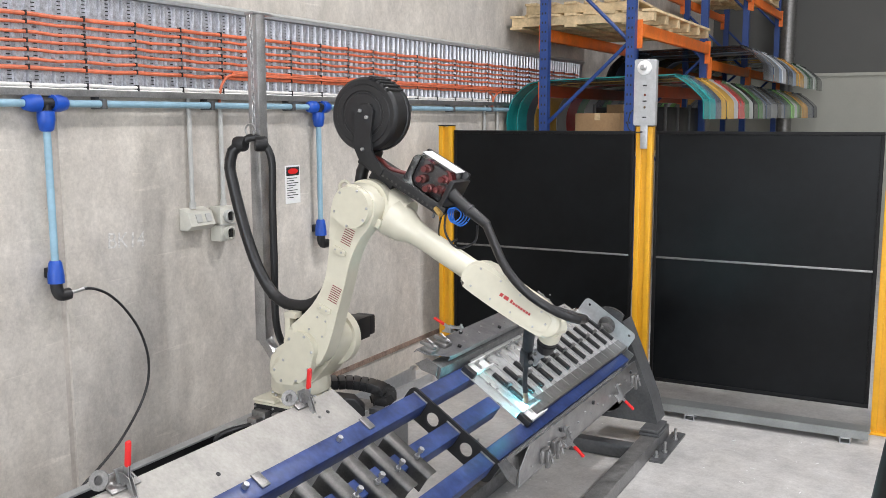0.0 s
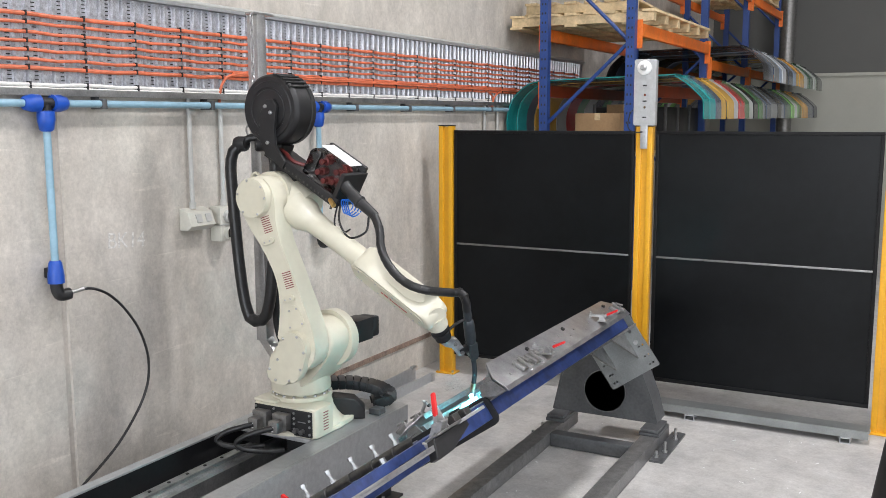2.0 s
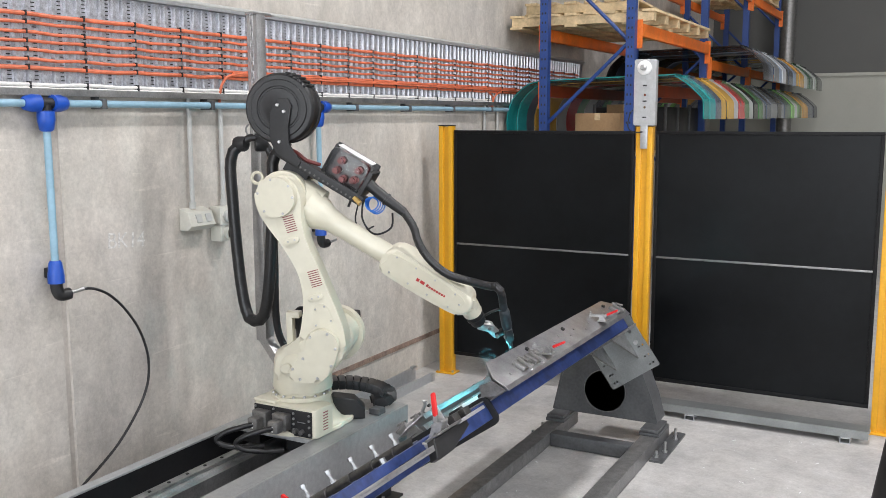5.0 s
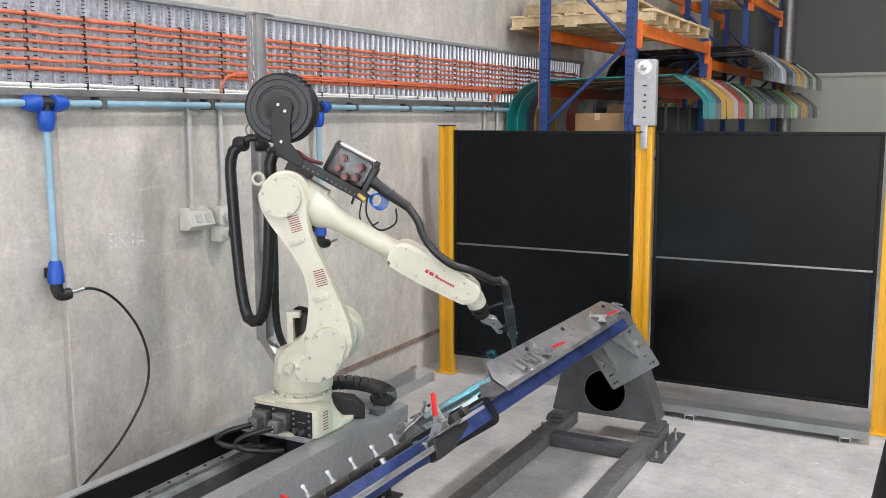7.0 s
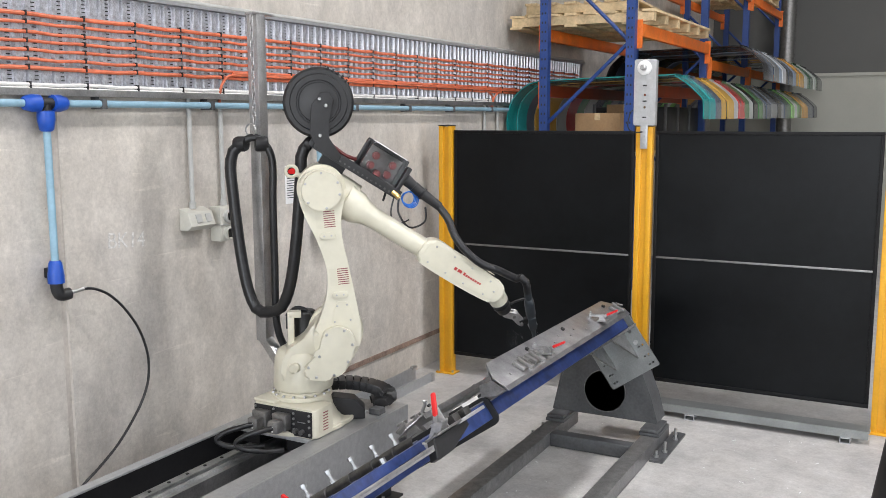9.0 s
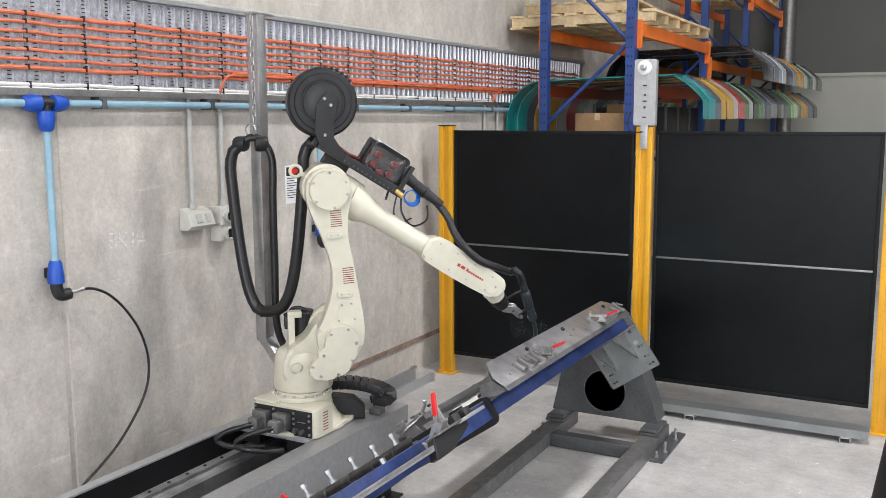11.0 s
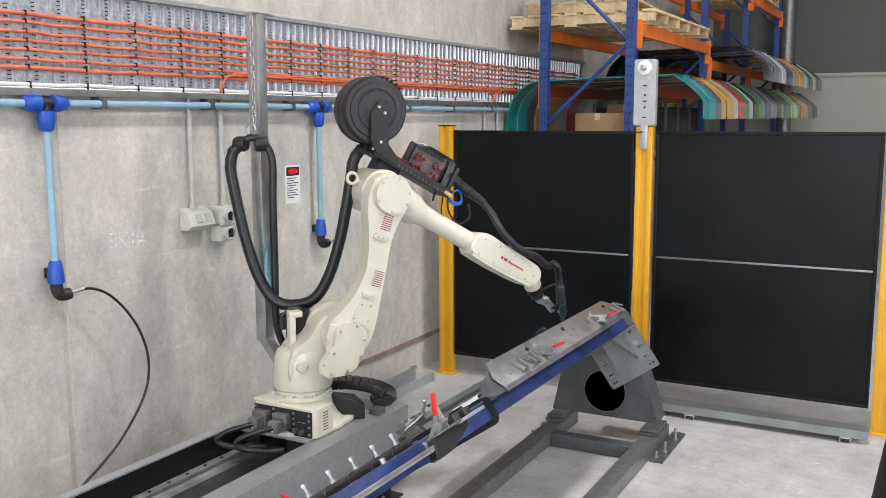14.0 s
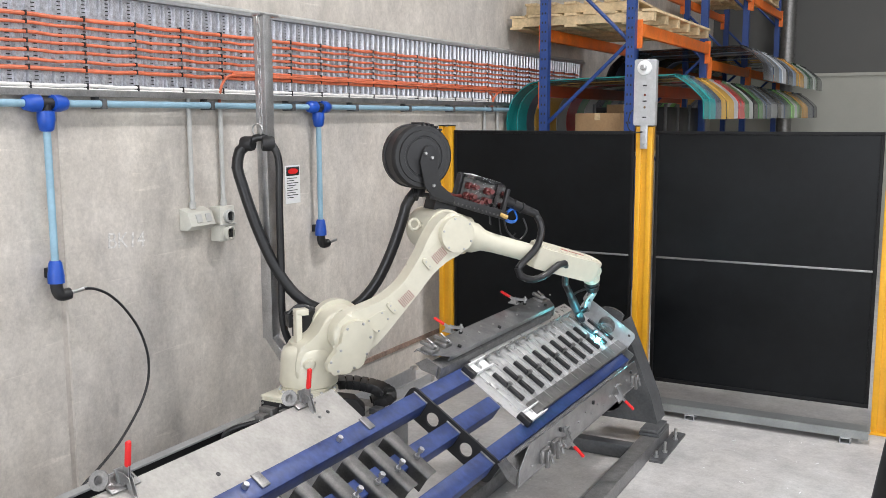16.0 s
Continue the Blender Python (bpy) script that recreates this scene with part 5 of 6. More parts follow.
def robot():
    r = thing("welding_robot", "cream welding robot with black wire drum riding on the track", "robot", at=(RX, RY, RZ))
    P = {"robot": r}
    # carriage, base block and connectors
    bm = bm_new()
    box(bm, -0.21, 0.235, -0.20, 0.30, -0.016, 0.003, None, 0.003)
    part("carriage_plate", bm, M_GALV, r, "galvanised carriage plate")
    for x in (-0.12, 0.14):
        bm = bm_new()
        box(bm, x - 0.05, x + 0.05, -0.18, 0.26, -0.072, -0.0165)
        part("bearing_block", bm, M_BLACKM, r)
    bm = bm_new()
    prism(bm, rounded(-0.095, 0.258, -0.185, -0.035, 0.016), 0.003, 0.138, None, 0.010)
    prism(bm, rounded(-0.12, 0.255, -0.12, 0.20, 0.09), 0.003, 0.024, None, 0.006)
    lathe(bm, [(0.215, 0.003), (0.214, 0.016), (0.190, 0.030), (0.168, 0.055), (0.150, 0.09), (0.140, 0.140), (0.146, 0.143), (0.146, 0.160), (0.118, 0.162), (0.118, 0.174)], Matrix.Translation((0.048, 0.0, 0)), 40)
    box(bm, -0.10, 0.03, -0.18, -0.04, 0.138, 0.152, None, 0.006)
    base = part("base", bm, M_ROBOT, r)
    P["base"] = base
    screws("ring_bolt", [(0.048 + 0.133 * math.cos(a), 0.133 * math.sin(a)) for a in np.linspace(0, 5.85, 16)], 0.008, 0.009, Matrix.Translation((0, 0, 0.160)), base)
    bm = bm_new()
    box(bm, -0.085, 0.244, -0.192, -0.186, 0.008, 0.130, None, 0.002)
    panel = part("connector_panel", bm, M_BLACKM, base, "black connector panel")
    for x in (-0.025, 0.090):
        bm = bm_new()
        box(bm, x - 0.040, x + 0.040, -0.235, -0.192, 0.036, 0.112, None, 0.005)
        box(bm, x - 0.028, x + 0.028, -0.285, -0.235, 0.034, 0.092, None, 0.010)
        pl = part("connector", bm, M_STEELW, panel)
        bm = bm_new()
        box(bm, x - 0.007, x + 0.007, -0.288, -0.284, 0.045, 0.070)
        part("latch_mark", bm, M_LABEL, pl)
        bm = bm_new()
        sweep(bm, smooth_path([(x, -0.28, 0.060), (x - 0.03, -0.315, 0.055), (x - 0.09, -0.36, 0.035), (x - 0.13, -0.38, 0.0), (x - 0.10, -0.36, -0.03), (x - 0.02, -0.30, -0.045), (x + 0.03, -0.24, -0.05)], 6), 0.0125, 10)
        part("lead", bm, M_HOSE, pl)
    bm = bm_new()
    for i, (x, z) in enumerate(((0.145, 0.115), (0.145, 0.090), (0.145, 0.065), (0.145, 0.04), (0.232, 0.115), (0.232, 0.09), (0.232, 0.06), (0.232, 0.025), (-0.075, 0.12), (0.03, 0.12))):
        cyl(bm, (x, -0.192, z), (x, -0.197, z), 0.006, seg=8)
    box(bm, 0.165, 0.21, -0.1935, -0.1915, 0.075, 0.079)
    part("panel_screws", bm, M_ZINC, panel)
    for x in (0.16, 0.195):
        bm = bm_new()
        cyl(bm, (x, -0.192, 0.035), (x, -0.215, 0.035), 0.011, seg=10)
        part("air_port", bm, M_STEELW, panel)
    sticker(base, Matrix(((0, 0, 1, 0.2585), (1, 0, 0, -0.115), (0, 1, 0, 0.072), (0, 0, 0, 1))), 0.07, 0.095, 7)
    # hose mast with chain
    mast = Vector((-0.298, 0.165, 0))
    bm = bm_new()
    box(bm, mast.x - 0.032, mast.x + 0.032, mast.y - 0.032, mast.y + 0.032, 0.335, 1.955, None, 0.004)
    box(bm, mast.x - 0.026, mast.x + 0.026, mast.y - 0.05, mast.y + 0.10, 1.955, 1.967, None, 0.002)
    ms = part("hose_mast", bm, M_STEEL, r, "bare square steel mast")
    P["mast"] = ms
    bm = bm_new()
    d = Vector((0.165, -0.04, -0.15))
    q = d.to_track_quat("Z", "Y").to_matrix().to_4x4()
    box(bm, -0.025, 0.025, -0.025, 0.025, -0.02, d.length + 0.04, Matrix.Translation(mast + Vector((0, 0, 0.345))) @ q, 0.003)
    part("mast_strut", bm, M_STEEL, ms)
    bm = bm_new()
    box(bm, -0.17, -0.11, 0.09, 0.16, 0.003, 0.22, None, 0.003)
    part("strut_bracket", bm, M_STEEL, ms)
    hook = Vector((mast.x + 0.010, mast.y - 0.075, 1.345))
    P["hook"] = hook
    bm = bm_new()
    n = 18
    for i in range(n):
        z = hook.z + 0.06 + (1.93 - hook.z - 0.06) * i / (n - 1)
        m = Matrix.Translation((hook.x + 0.006, hook.y + 0.02, z)) @ Matrix.Rotation(radians(90 * (i % 2)), 4, "Z")
        sweep(bm, [m @ Vector((0.009 * math.cos(a), 0, 0.023 * math.sin(a))) for a in np.linspace(0, 6.2, 12)], 0.0035, 5)
    part("chain", bm, M_BOLT, ms, "galvanised link chain")
    bm = bm_new()
    sweep(bm, [hook + Vector((0.03 * math.cos(a), 0, 0.055 + 0.03 * math.sin(a))) for a in np.linspace(0, 6.2, 16)], 0.005, 6)
    part("shackle", bm, M_ZINC, ms)
    # turret
    bm = bm_new()
    lathe(bm, [(0.120, 0.172), (0.140, 0.176), (0.144, 0.190), (0.140, 0.235), (0.134, 0.32), (0.122, 0.355), (0.10, 0.37)], Matrix.Translation((0.048, 0.0, 0)), 40)
    prism(bm, closed_curve([(-0.035, 0.215), (0.10, 0.200), (0.20, 0.26), (A1 + 0.10, Z2 - 0.04), (A1 + 0.11, Z2 + 0.05), (A1 + 0.03, Z2 + 0.11), (A1 - 0.08, Z2 + 0.09), (0.06, 0.44), (0.015, 0.405), (-0.03, 0.370), (-0.052, 0.29)]), -0.09, 0.112, LAT, 0.02)
    turret = part("turret", bm, M_ROBOT, r)
    P["turret"] = turret
    bm = bm_new()
    ring = [(A1 + 0.080 * math.cos(a), Z2 + 0.080 * math.sin(a)) for a in np.linspace(-0.5, 2.6, 8)]
    prism(bm, closed_curve(ring + [(A1 - 0.088, Z2 - 0.035), (A1 - 0.125, Z2 - 0.078), (A1 - 0.150, Z2 - 0.112), (A1 - 0.150, Z2 - 0.150), (A1 - 0.10, Z2 - 0.168), (A1 - 0.02, Z2 - 0.162), (A1 + 0.045, Z2 - 0.115)]), 0.205, 0.250, LAT, 0.014)
    cov = part("side_cover", bm, M_ROBOT2, turret)
    screws("cover_screw", [(A1 + 0.030, Z2 + 0.062), (A1 - 0.050, Z2 + 0.045), (A1 + 0.066, Z2 - 0.005), (A1 + 0.045, Z2 - 0.085), (A1 - 0.02, Z2 - 0.145), (A1 - 0.10, Z2 - 0.152), (A1 - 0.135, Z2 - 0.105), (A1 - 0.085, Z2 - 0.055)], 0.007, 0.006, Matrix(LAT) @ Matrix.Translation((0, 0, 0.249)), cov)
    bm = bm_new()
    prism(bm, capsule((0.000, Z2 - 0.138), (0.014, Z2 - 0.132), 0.022, 0.022), 0.09, 0.150, LAT, 0.012)
    part("side_boss", bm, M_ROBOT2, turret)
    bm = bm_new()
    cyl(bm, (A1, 0.05, Z2), (A1, -0.21, Z2), 0.10, seg=32)
    lathe(bm, [(0.135, 0.0), (0.135, 0.05), (0.12, 0.065)], Matrix.Translation((A1, 0.02, Z2)) @ Matrix.Rotation(radians(-90), 4, "X"), 32)
    part("shoulder_drum", bm, M_ROBOT, turret)
    bm = bm_new()
    cyl(bm, (A1, 0.075, Z2), (A1, 0.17, Z2), 0.062, seg=20)
    box(bm, A1 - 0.055, A1 + 0.055, 0.17, 0.30, Z2 - 0.055, Z2 + 0.055, None, 0.008)
    box(bm, A1 - 0.05, A1 + 0.05, 0.30, 0.36, Z2 - 0.05, Z2 + 0.05, None, 0.012)
    part("shoulder_motor", bm, M_BLACK, turret, "black servo motor")
    bm = bm_new()
    box(bm, -0.020, 0.012, -0.03, 0.025, 0.33, 0.535, None, 0.008)
    box(bm, -0.020, 0.045, -0.03, 0.025, 0.515, 0.545, None, 0.004)
    box(bm, -0.035, 0.05, -0.03, 0.025, 0.33, 0.37, None, 0.008)
    part("cable_guard", bm, M_ROBOT, turret)
    bm = bm_new()
    cyl(bm, (0.055, 0.085, 0.36), (0.055, 0.085, 0.52), 0.058, seg=24)
    cyl(bm, (0.055, 0.085, 0.52), (0.055, 0.085, 0.530), 0.062, 0.056, 24)
    box(bm, -0.03, 0.03, 0.06, 0.12, 0.44, 0.505, None, 0.008)
    part("turret_motor", bm, M_BLACK, turret, "black servo motor")
    bm = bm_new()
    for k in range(3):
        sweep(bm, smooth_path([(-0.025, 0.09 + 0.02 * k, 0.50), (0.02, 0.075, 0.545 - 0.01 * k), (0.08, 0.05, 0.53), (0.12, 0.03, 0.45)], 5), 0.008, 8)
    part("motor_leads", bm, M_HOSE, turret)
    bm = bm_new()
    prism(bm, [(-0.018, -0.015), (0.018, -0.015), (0, 0.017)], 0, 0.001, Matrix.Translation((A1 + 0.02, -0.0, 0)) @ Matrix(((1, 0, 0, 0.045), (0, 0, -1, -0.0765), (0, 1, 0, Z2 - 0.02), (0, 0, 0, 1))))
    part("warning_label", bm, M_WARN, turret)
    # lower arm, origin on the shoulder axis
    bm = bm_new()
    outl = [(0.0, -0.108), (0.085, -0.06), (0.112, 0.03), (0.110, 0.13), (0.098, 0.24), (0.085, 0.36), (0.070, 0.48), (0.076, 0.58), (0.098, 0.66), (0.095, 0.735), (0.05, 0.788), (-0.03, 0.795), (-0.09, 0.76), (-0.106, 0.68), (-0.086, 0.59), (-0.052, 0.50), (-0.024, 0.40), (-0.014, 0.32), (-0.028, 0.22), (-0.068, 0.12), (-0.106, 0.04), (-0.09, -0.06)]
    prism(bm, closed_curve(outl, 5), 0.118, 0.215, LAT, 0.026)
    lower = part("lower_arm", bm, M_ROBOT, r)
    P["lower"] = lower
    side = Matrix(LAT) @ Matrix.Translation((0, 0, 0.2152))
    bm = bm_new()
    cyl(bm, (0.0, -0.20, L1), (0.0, -0.250, L1), 0.093, 0.089, 36)
    hub = part("elbow_cover", bm, M_ROBOT2, lower)
    screws("cover_screw", [(0.080 * math.cos(a), L1 + 0.080 * math.sin(a)) for a in np.linspace(0.4, 6.0, 6)], 0.006, 0.005, Matrix(LAT) @ Matrix.Translation((0, 0, 0.249)), hub)
    bm = bm_new()
    prism(bm, closed_curve([(-0.012, 0.09), (0.03, 0.080), (0.078, 0.092), (0.082, 0.12), (0.068, 0.175), (0.040, 0.190), (0.012, 0.182), (-0.006, 0.13)]), 0, 0.003, side)
    acc = part("access_cover", bm, M_ROBOT2, lower)
    screws("cover_screw", [(-0.003, 0.098), (0.070, 0.100), (0.060, 0.172), (0.016, 0.170)], 0.005, 0.004, side @ Matrix.Translation((0, 0, 0.003)), acc)
    for a, b in ((0.034, 0.222), (0.006, 0.497)):
        bm = bm_new()
        prism(bm, capsule((a - 0.022, b), (a + 0.022, b), 0.014, 0.014), 0, 0.012, side, 0.003)
        boss = part("boss", bm, M_ROBOT2, lower)
        screws("boss_screw", [(a - 0.016, b), (a + 0.016, b)], 0.0045, 0.003, side @ Matrix.Translation((0, 0, 0.012)), boss)
    for a, b in ((0.040, 0.305), (0.004, 0.572)):
        sticker(lower, side @ Matrix.Translation((a, b, 0)), 0.090, 0.080, 8)
    # elbow and forearm tube, origin on the elbow axis: x forwards, z up
    bm = bm_new()
    cyl(bm, (0, 0.12, 0), (0, -0.119, 0), 0.112, seg=36)
    lathe(bm, [(0.112, 0.0), (0.10, 0.02), (0.06, 0.03)], Matrix.Translation((0, 0.12, 0)) @ Matrix.Rotation(radians(-90), 4, "X"), 36)
    m = Matrix.Translation((0, -0.030, A3)) @ Matrix.Rotation(radians(90), 4, "Y")
    lathe(bm, [(0.085, -0.03), (0.098, -0.02), (0.102, 0.06), (0.102, 0.115), (0.098, 0.145), (0.100, 0.150), (0.100, 0.160)], m, 32)
    elbow = part("elbow", bm, M_ROBOT, r)
    P["elbow"] = elbow
    bm = bm_new()
    m = Matrix.Translation((0, FO, A3)) @ Matrix.Rotation(radians(90), 4, "Y")
    lathe(bm, [(0.086, 0.12), (0.080, 0.158), (0.078, 0.19), (0.056, 0.24), (0.050, 0.30), (0.049, 0.60)], m, 28)
    part("forearm_tube", bm, M_ROBOT, elbow)
    bm = bm_new()
    for dx in (0.05, 0.10):
        box(bm, dx, dx + 0.022, -0.165, -0.125, A3 - 0.05, A3 - 0.01, None, 0.004)
    part("stop_lug", bm, M_ROBOT2, elbow)
    bm = bm_new()
    sweep(bm, [Vector((-0.155 + 0.026 * math.cos(a), -0.06, -0.005 + 0.026 * math.sin(a))) for a in np.linspace(0, 6.28, 18)], 0.008, 8)
    cyl(bm, (-0.13, -0.06, -0.005), (-0.10, -0.05, 0.0), 0.012, seg=8)
    part("lifting_eye", bm, M_ROBOT2, elbow)
    # wrist block, origin where the forearm axis starts; rolls about x
    bm = bm_new()
    prism(bm, closed_curve([(0.552, -0.052), (0.585, -0.066), (0.75, -0.070), (0.93, -0.062), (0.985, -0.045), (1.005, 0.0), (0.985, 0.045), (0.93, 0.058), (0.72, 0.068), (0.62, 0.074), (0.56, 0.055), (0.54, 0.0)], 4), -0.058, 0.062, LAT, 0.016)
    wrist = part("wrist_block", bm, M_ROBOT, r)
    P["wrist"] = wrist
    ws = Matrix(LAT) @ Matrix.Translation((0, 0, 0.0622))
    bm = bm_new()
    prism(bm, closed_curve([(0.58, -0.052), (0.92, -0.046), (0.965, 0.0), (0.92, 0.042), (0.60, 0.052), (0.565, 0.0)], 4), 0, 0.004, ws)
    wc = part("wrist_cover", bm, M_ROBOT2, wrist)
    screws("cover_screw", [(0.60, -0.042), (0.70, -0.042), (0.80, -0.041), (0.91, -0.038), (0.95, 0.0), (0.91, 0.034), (0.80, 0.042), (0.70, 0.045), (0.60, 0.043)], 0.005, 0.004, ws @ Matrix.Translation((0, 0, 0.004)), wc)
    bm = bm_new()
    a0 = 0.725
    for k, (dx, w) in enumerate(((0.0, 0.014), (0.020, 0.022), (0.052, 0.010), (0.065, 0.010), (0.078, 0.010), (0.091, 0.010), (0.104, 0.010), (0.117, 0.010), (0.130, 0.010), (0.143, 0.008))):
        h = 0.015 if k < 3 else 0.010
        prism(bm, [(a0 + dx, -0.008), (a0 + dx + w, -0.008), (a0 + dx + w, -0.008 + h), (a0 + dx, -0.008 + h)], 0.0042, 0.0052, ws)
    part("logo_bar", bm, M_LOGO, wrist, "dark red logo print")
    bm = bm_new()
    prism(bm, closed_curve([(0.70, -0.02), (0.86, -0.035), (0.93, 0.0), (0.86, 0.035), (0.70, 0.025)], 4), 0, 0.003, Matrix(((1, 0, 0, 0), (0, 1, 0, 0), (0, 0, 1, 0.066), (0, 0, 0, 1))))
    part("top_recess", bm, M_ROBOT2, wrist)
    # torch and its mount, origin at the wrist centre, tool towards -z
    bm = bm_new()
    cyl(bm, (0, -0.040, 0), (0, 0.040, 0), 0.046, seg=24)
    lathe(bm, [(0.047, -0.02), (0.046, -0.075), (0.040, -0.082)], None, 24)
    torch = part("torch_mount", bm, M_ROBOT, r)
    P["torch"] = torch
    bm = bm_new()
    lathe(bm, [(0.040, -0.080), (0.042, -0.088), (0.042, -0.096), (0.036, -0.098), (0.036, -0.104), (0.043, -0.106), (0.043, -0.116), (0.034, -0.12), (0.036, -0.125), (0.036, -0.15), (0.02, -0.155)], None, 24)
    part("tool_flange", bm, M_BLACK, torch, "black tool flange rings")
    bm = bm_new()
    cyl(bm, (0, 0, -0.15), (0, 0, -0.178), 0.024, 0.020, 16)
    for lo, hi in ((-0.016, -0.006), (0.006, 0.016)):
        prism(bm, capsule((0.0, -0.172), (0.034, -0.208), 0.019, 0.021), lo, hi, XZ, 0.002)
    prism(bm, capsule((0.032, -0.206), (0.046, -0.276), 0.021, 0.021), -0.0055, 0.0055, XZ, 0.002)
    br = part("torch_bracket", bm, M_ZINC, torch, "silver torch bracket")
    for x, z in ((0.032, -0.206), (0.046, -0.276)):
        bm = bm_new()
        cyl(bm, (x, -0.021, z), (x, 0.021, z), 0.009, seg=10)
        cyl(bm, (x, -0.024, z), (x, 0.024, z), 0.0045, seg=6)
        part("clamp_screw", bm, M_STEELW, br)
    a, b = Vector((0.138, 0, -0.125)), Vector((0.088, 0, -0.340))
    dm = Matrix.Translation(a) @ (b - a).to_track_quat("Z", "Y").to_matrix().to_4x4()
    ln = (b - a).length
    bm = bm_new()
    lathe(bm, [(0.012, -0.045), (0.018, -0.040), (0.019, 0.0), (0.017, 0.018), (0.023, 0.026), (0.025, 0.04), (0.025, 0.125), (0.022, 0.135), (0.022, 0.15)], dm, 18)
    part("torch_body", bm, M_TORCH, torch, "dark blue-grey torch handle")
    bm = bm_new()
    box(bm, -0.026, 0.026, -0.020, 0.020, 0.140, ln - 0.004, dm, 0.005)
    box(bm, -0.020, 0.020, -0.015, 0.015, ln - 0.004, ln + 0.012, dm, 0.004)
    cl = part("torch_clamp", bm, M_TORCH, torch)
    bm = bm_new()
    box(bm, 0.040, 0.094, -0.010, 0.010, -0.292, -0.260, None, 0.003)
    part("clamp_tab", bm, M_BLACKM, cl)
    bm = bm_new()
    for y in (-0.024, 0.020):
        cyl(bm, dm @ Vector((0.004, y, ln - 0.022)), dm @ Vector((0.004, y + 0.004, ln - 0.022)), 0.007, seg=8)
    part("clamp_screw", bm, M_ZINC, cl)
    bm = bm_new()
    sweep(bm, smooth_path([(0.132, 0.0, -0.135), (0.09, 0.0, -0.125), (0.040, 0.0, -0.128), (0.022, 0.0, -0.135)], 5), 0.0065, 8)
    part("stay_rod", bm, M_BLACKM, torch)
    bm = bm_new()
    sweep(bm, smooth_path([(0.088, 0, -0.340), (0.078, 0, -0.388), (0.063, 0, -0.438), (0.040, 0, -0.486)], 6), 0.0115, 12)
    part("swan_neck", bm, M_TORCH, torch)
    bm = bm_new()
    cyl(bm, (0.042, 0, -0.482), (0.018, 0, -0.526), 0.0135, 0.0110, 14)
    part("nozzle", bm, M_COPPER, torch, "burnt copper nozzle")
    # wire drum and feeder on the elbow
    bm = bm_new()
    rot = Matrix.Translation((-0.212, -0.090, 0.330)) @ Matrix.Rotation(radians(-90), 4, "X")
    lathe(bm, [(0.05, -0.002), (0.055, 0.0), (0.090, 0.0), (0.093, 0.004), (0.100, 0.004), (0.103, 0.0), (0.128, 0.0), (0.132, 0.006), (0.150, 0.006), (0.159, 0.014), (0.162, 0.03), (0.156, 0.032), (0.156, 0.12), (0.162, 0.122), (0.162, 0.145), (0.150, 0.155), (0.06, 0.157)], rot, 56)
    drum = part("wire_drum", bm, M_BLACK, r, "black plastic wire drum")
    P["drum"] = drum
    bm = bm_new()
    for k in range(5):
        a = radians(70 + k * 9)
        cyl(bm, (-0.212 + 0.163 * math.cos(a), -0.09, 0.330 + 0.163 * math.sin(a)), (-0.212 + 0.163 * math.cos(a), 0.05, 0.330 + 0.163 * math.sin(a)), 0.006, seg=6)
    part("drum_clip", bm, M_BLACKM, drum)
    bm = bm_new()
    prism(bm, [(-0.235, 0.30), (-0.228, 0.375), (-0.195, 0.395), (-0.160, 0.375), (-0.130, 0.28), (-0.090, 0.215), (0.0, 0.178), (0.0, 0.145), (-0.12, 0.150), (-0.175, 0.19)], 0.098, 0.112, LAT, 0.003)
    arm = part("drum_arm", bm, M_BLACKM, drum, "black drum carrier plate")
    screws("hub_bolt", [(-0.218, 0.345), (-0.178, 0.335), (-0.13, 0.205)], 0.009, 0.010, Matrix(LAT) @ Matrix.Translation((0, 0, 0.112)), arm)
    bm = bm_new()
    box(bm, -0.16, 0.30, -0.085, 0.075, 0.158, 0.176, None, 0.004)
    box(bm, -0.16, 0.30, -0.105, -0.085, 0.150, 0.195, None, 0.004)
    box(bm, -0.10, 0.02, -0.06, 0.06, 0.105, 0.158)
    feeder = part("feeder_plate", bm, M_BLACKM, r, "black feeder mounting plate")
    P["feeder"] = feeder
    bm = bm_new()
    for k in range(12):
        x = -0.02 + k * 0.024
        cyl(bm, (x, -0.105, 0.165), (x, -0.108, 0.165), 0.005, seg=8)
    part("plate_holes", bm, M_HANGER, feeder)
    bm = bm_new()
    prism(bm, rounded(0.065, 0.255, 0.180, 0.330, 0.025), -0.06, 0.10, LAT, 0.006)
    bx = part("feeder_cover", bm, M_CLEAR, feeder, "clear plastic feeder cover")
    bx.visible_shadow = False
    bm = bm_new()
    box(bm, 0.045, 0.275, 0.045, 0.070, 0.176, 0.335, None, 0.008)
    box(bm, 0.262, 0.285, -0.105, 0.07, 0.185, 0.31, None, 0.006)
    box(bm, 0.044, 0.060, 0.02, 0.07, 0.185, 0.325, None, 0.006)
    part("feeder_body", bm, M_BLACK, feeder)
    # white reflection on the feeder top, laid on as a thin white sheet
    bm = bm_new()
    box(bm, 0.07, 0.25, -0.04, 0.045, 0.331, 0.336, None, 0.001)
    part("top_reflection", bm, M_LABEL, feeder, "white sheet standing for the reflection on the feeder top")
    for x, z in ((0.115, 0.225), (0.115, 0.275), (0.205, 0.225), (0.205, 0.275), (0.16, 0.205)):
        bm = bm_new()
        lathe(bm, [(0.018, 0), (0.018, 0.04), (0.008, 0.042), (0.008, 0.06), (0.013, 0.065), (0.013, 0.08)], Matrix.Translation((x, 0.028, z)) @ Matrix.Rotation(radians(90), 4, "X"), 14)
        part("drive_roll", bm, M_REDPART, feeder, "red drive roll")
    bm = bm_new()
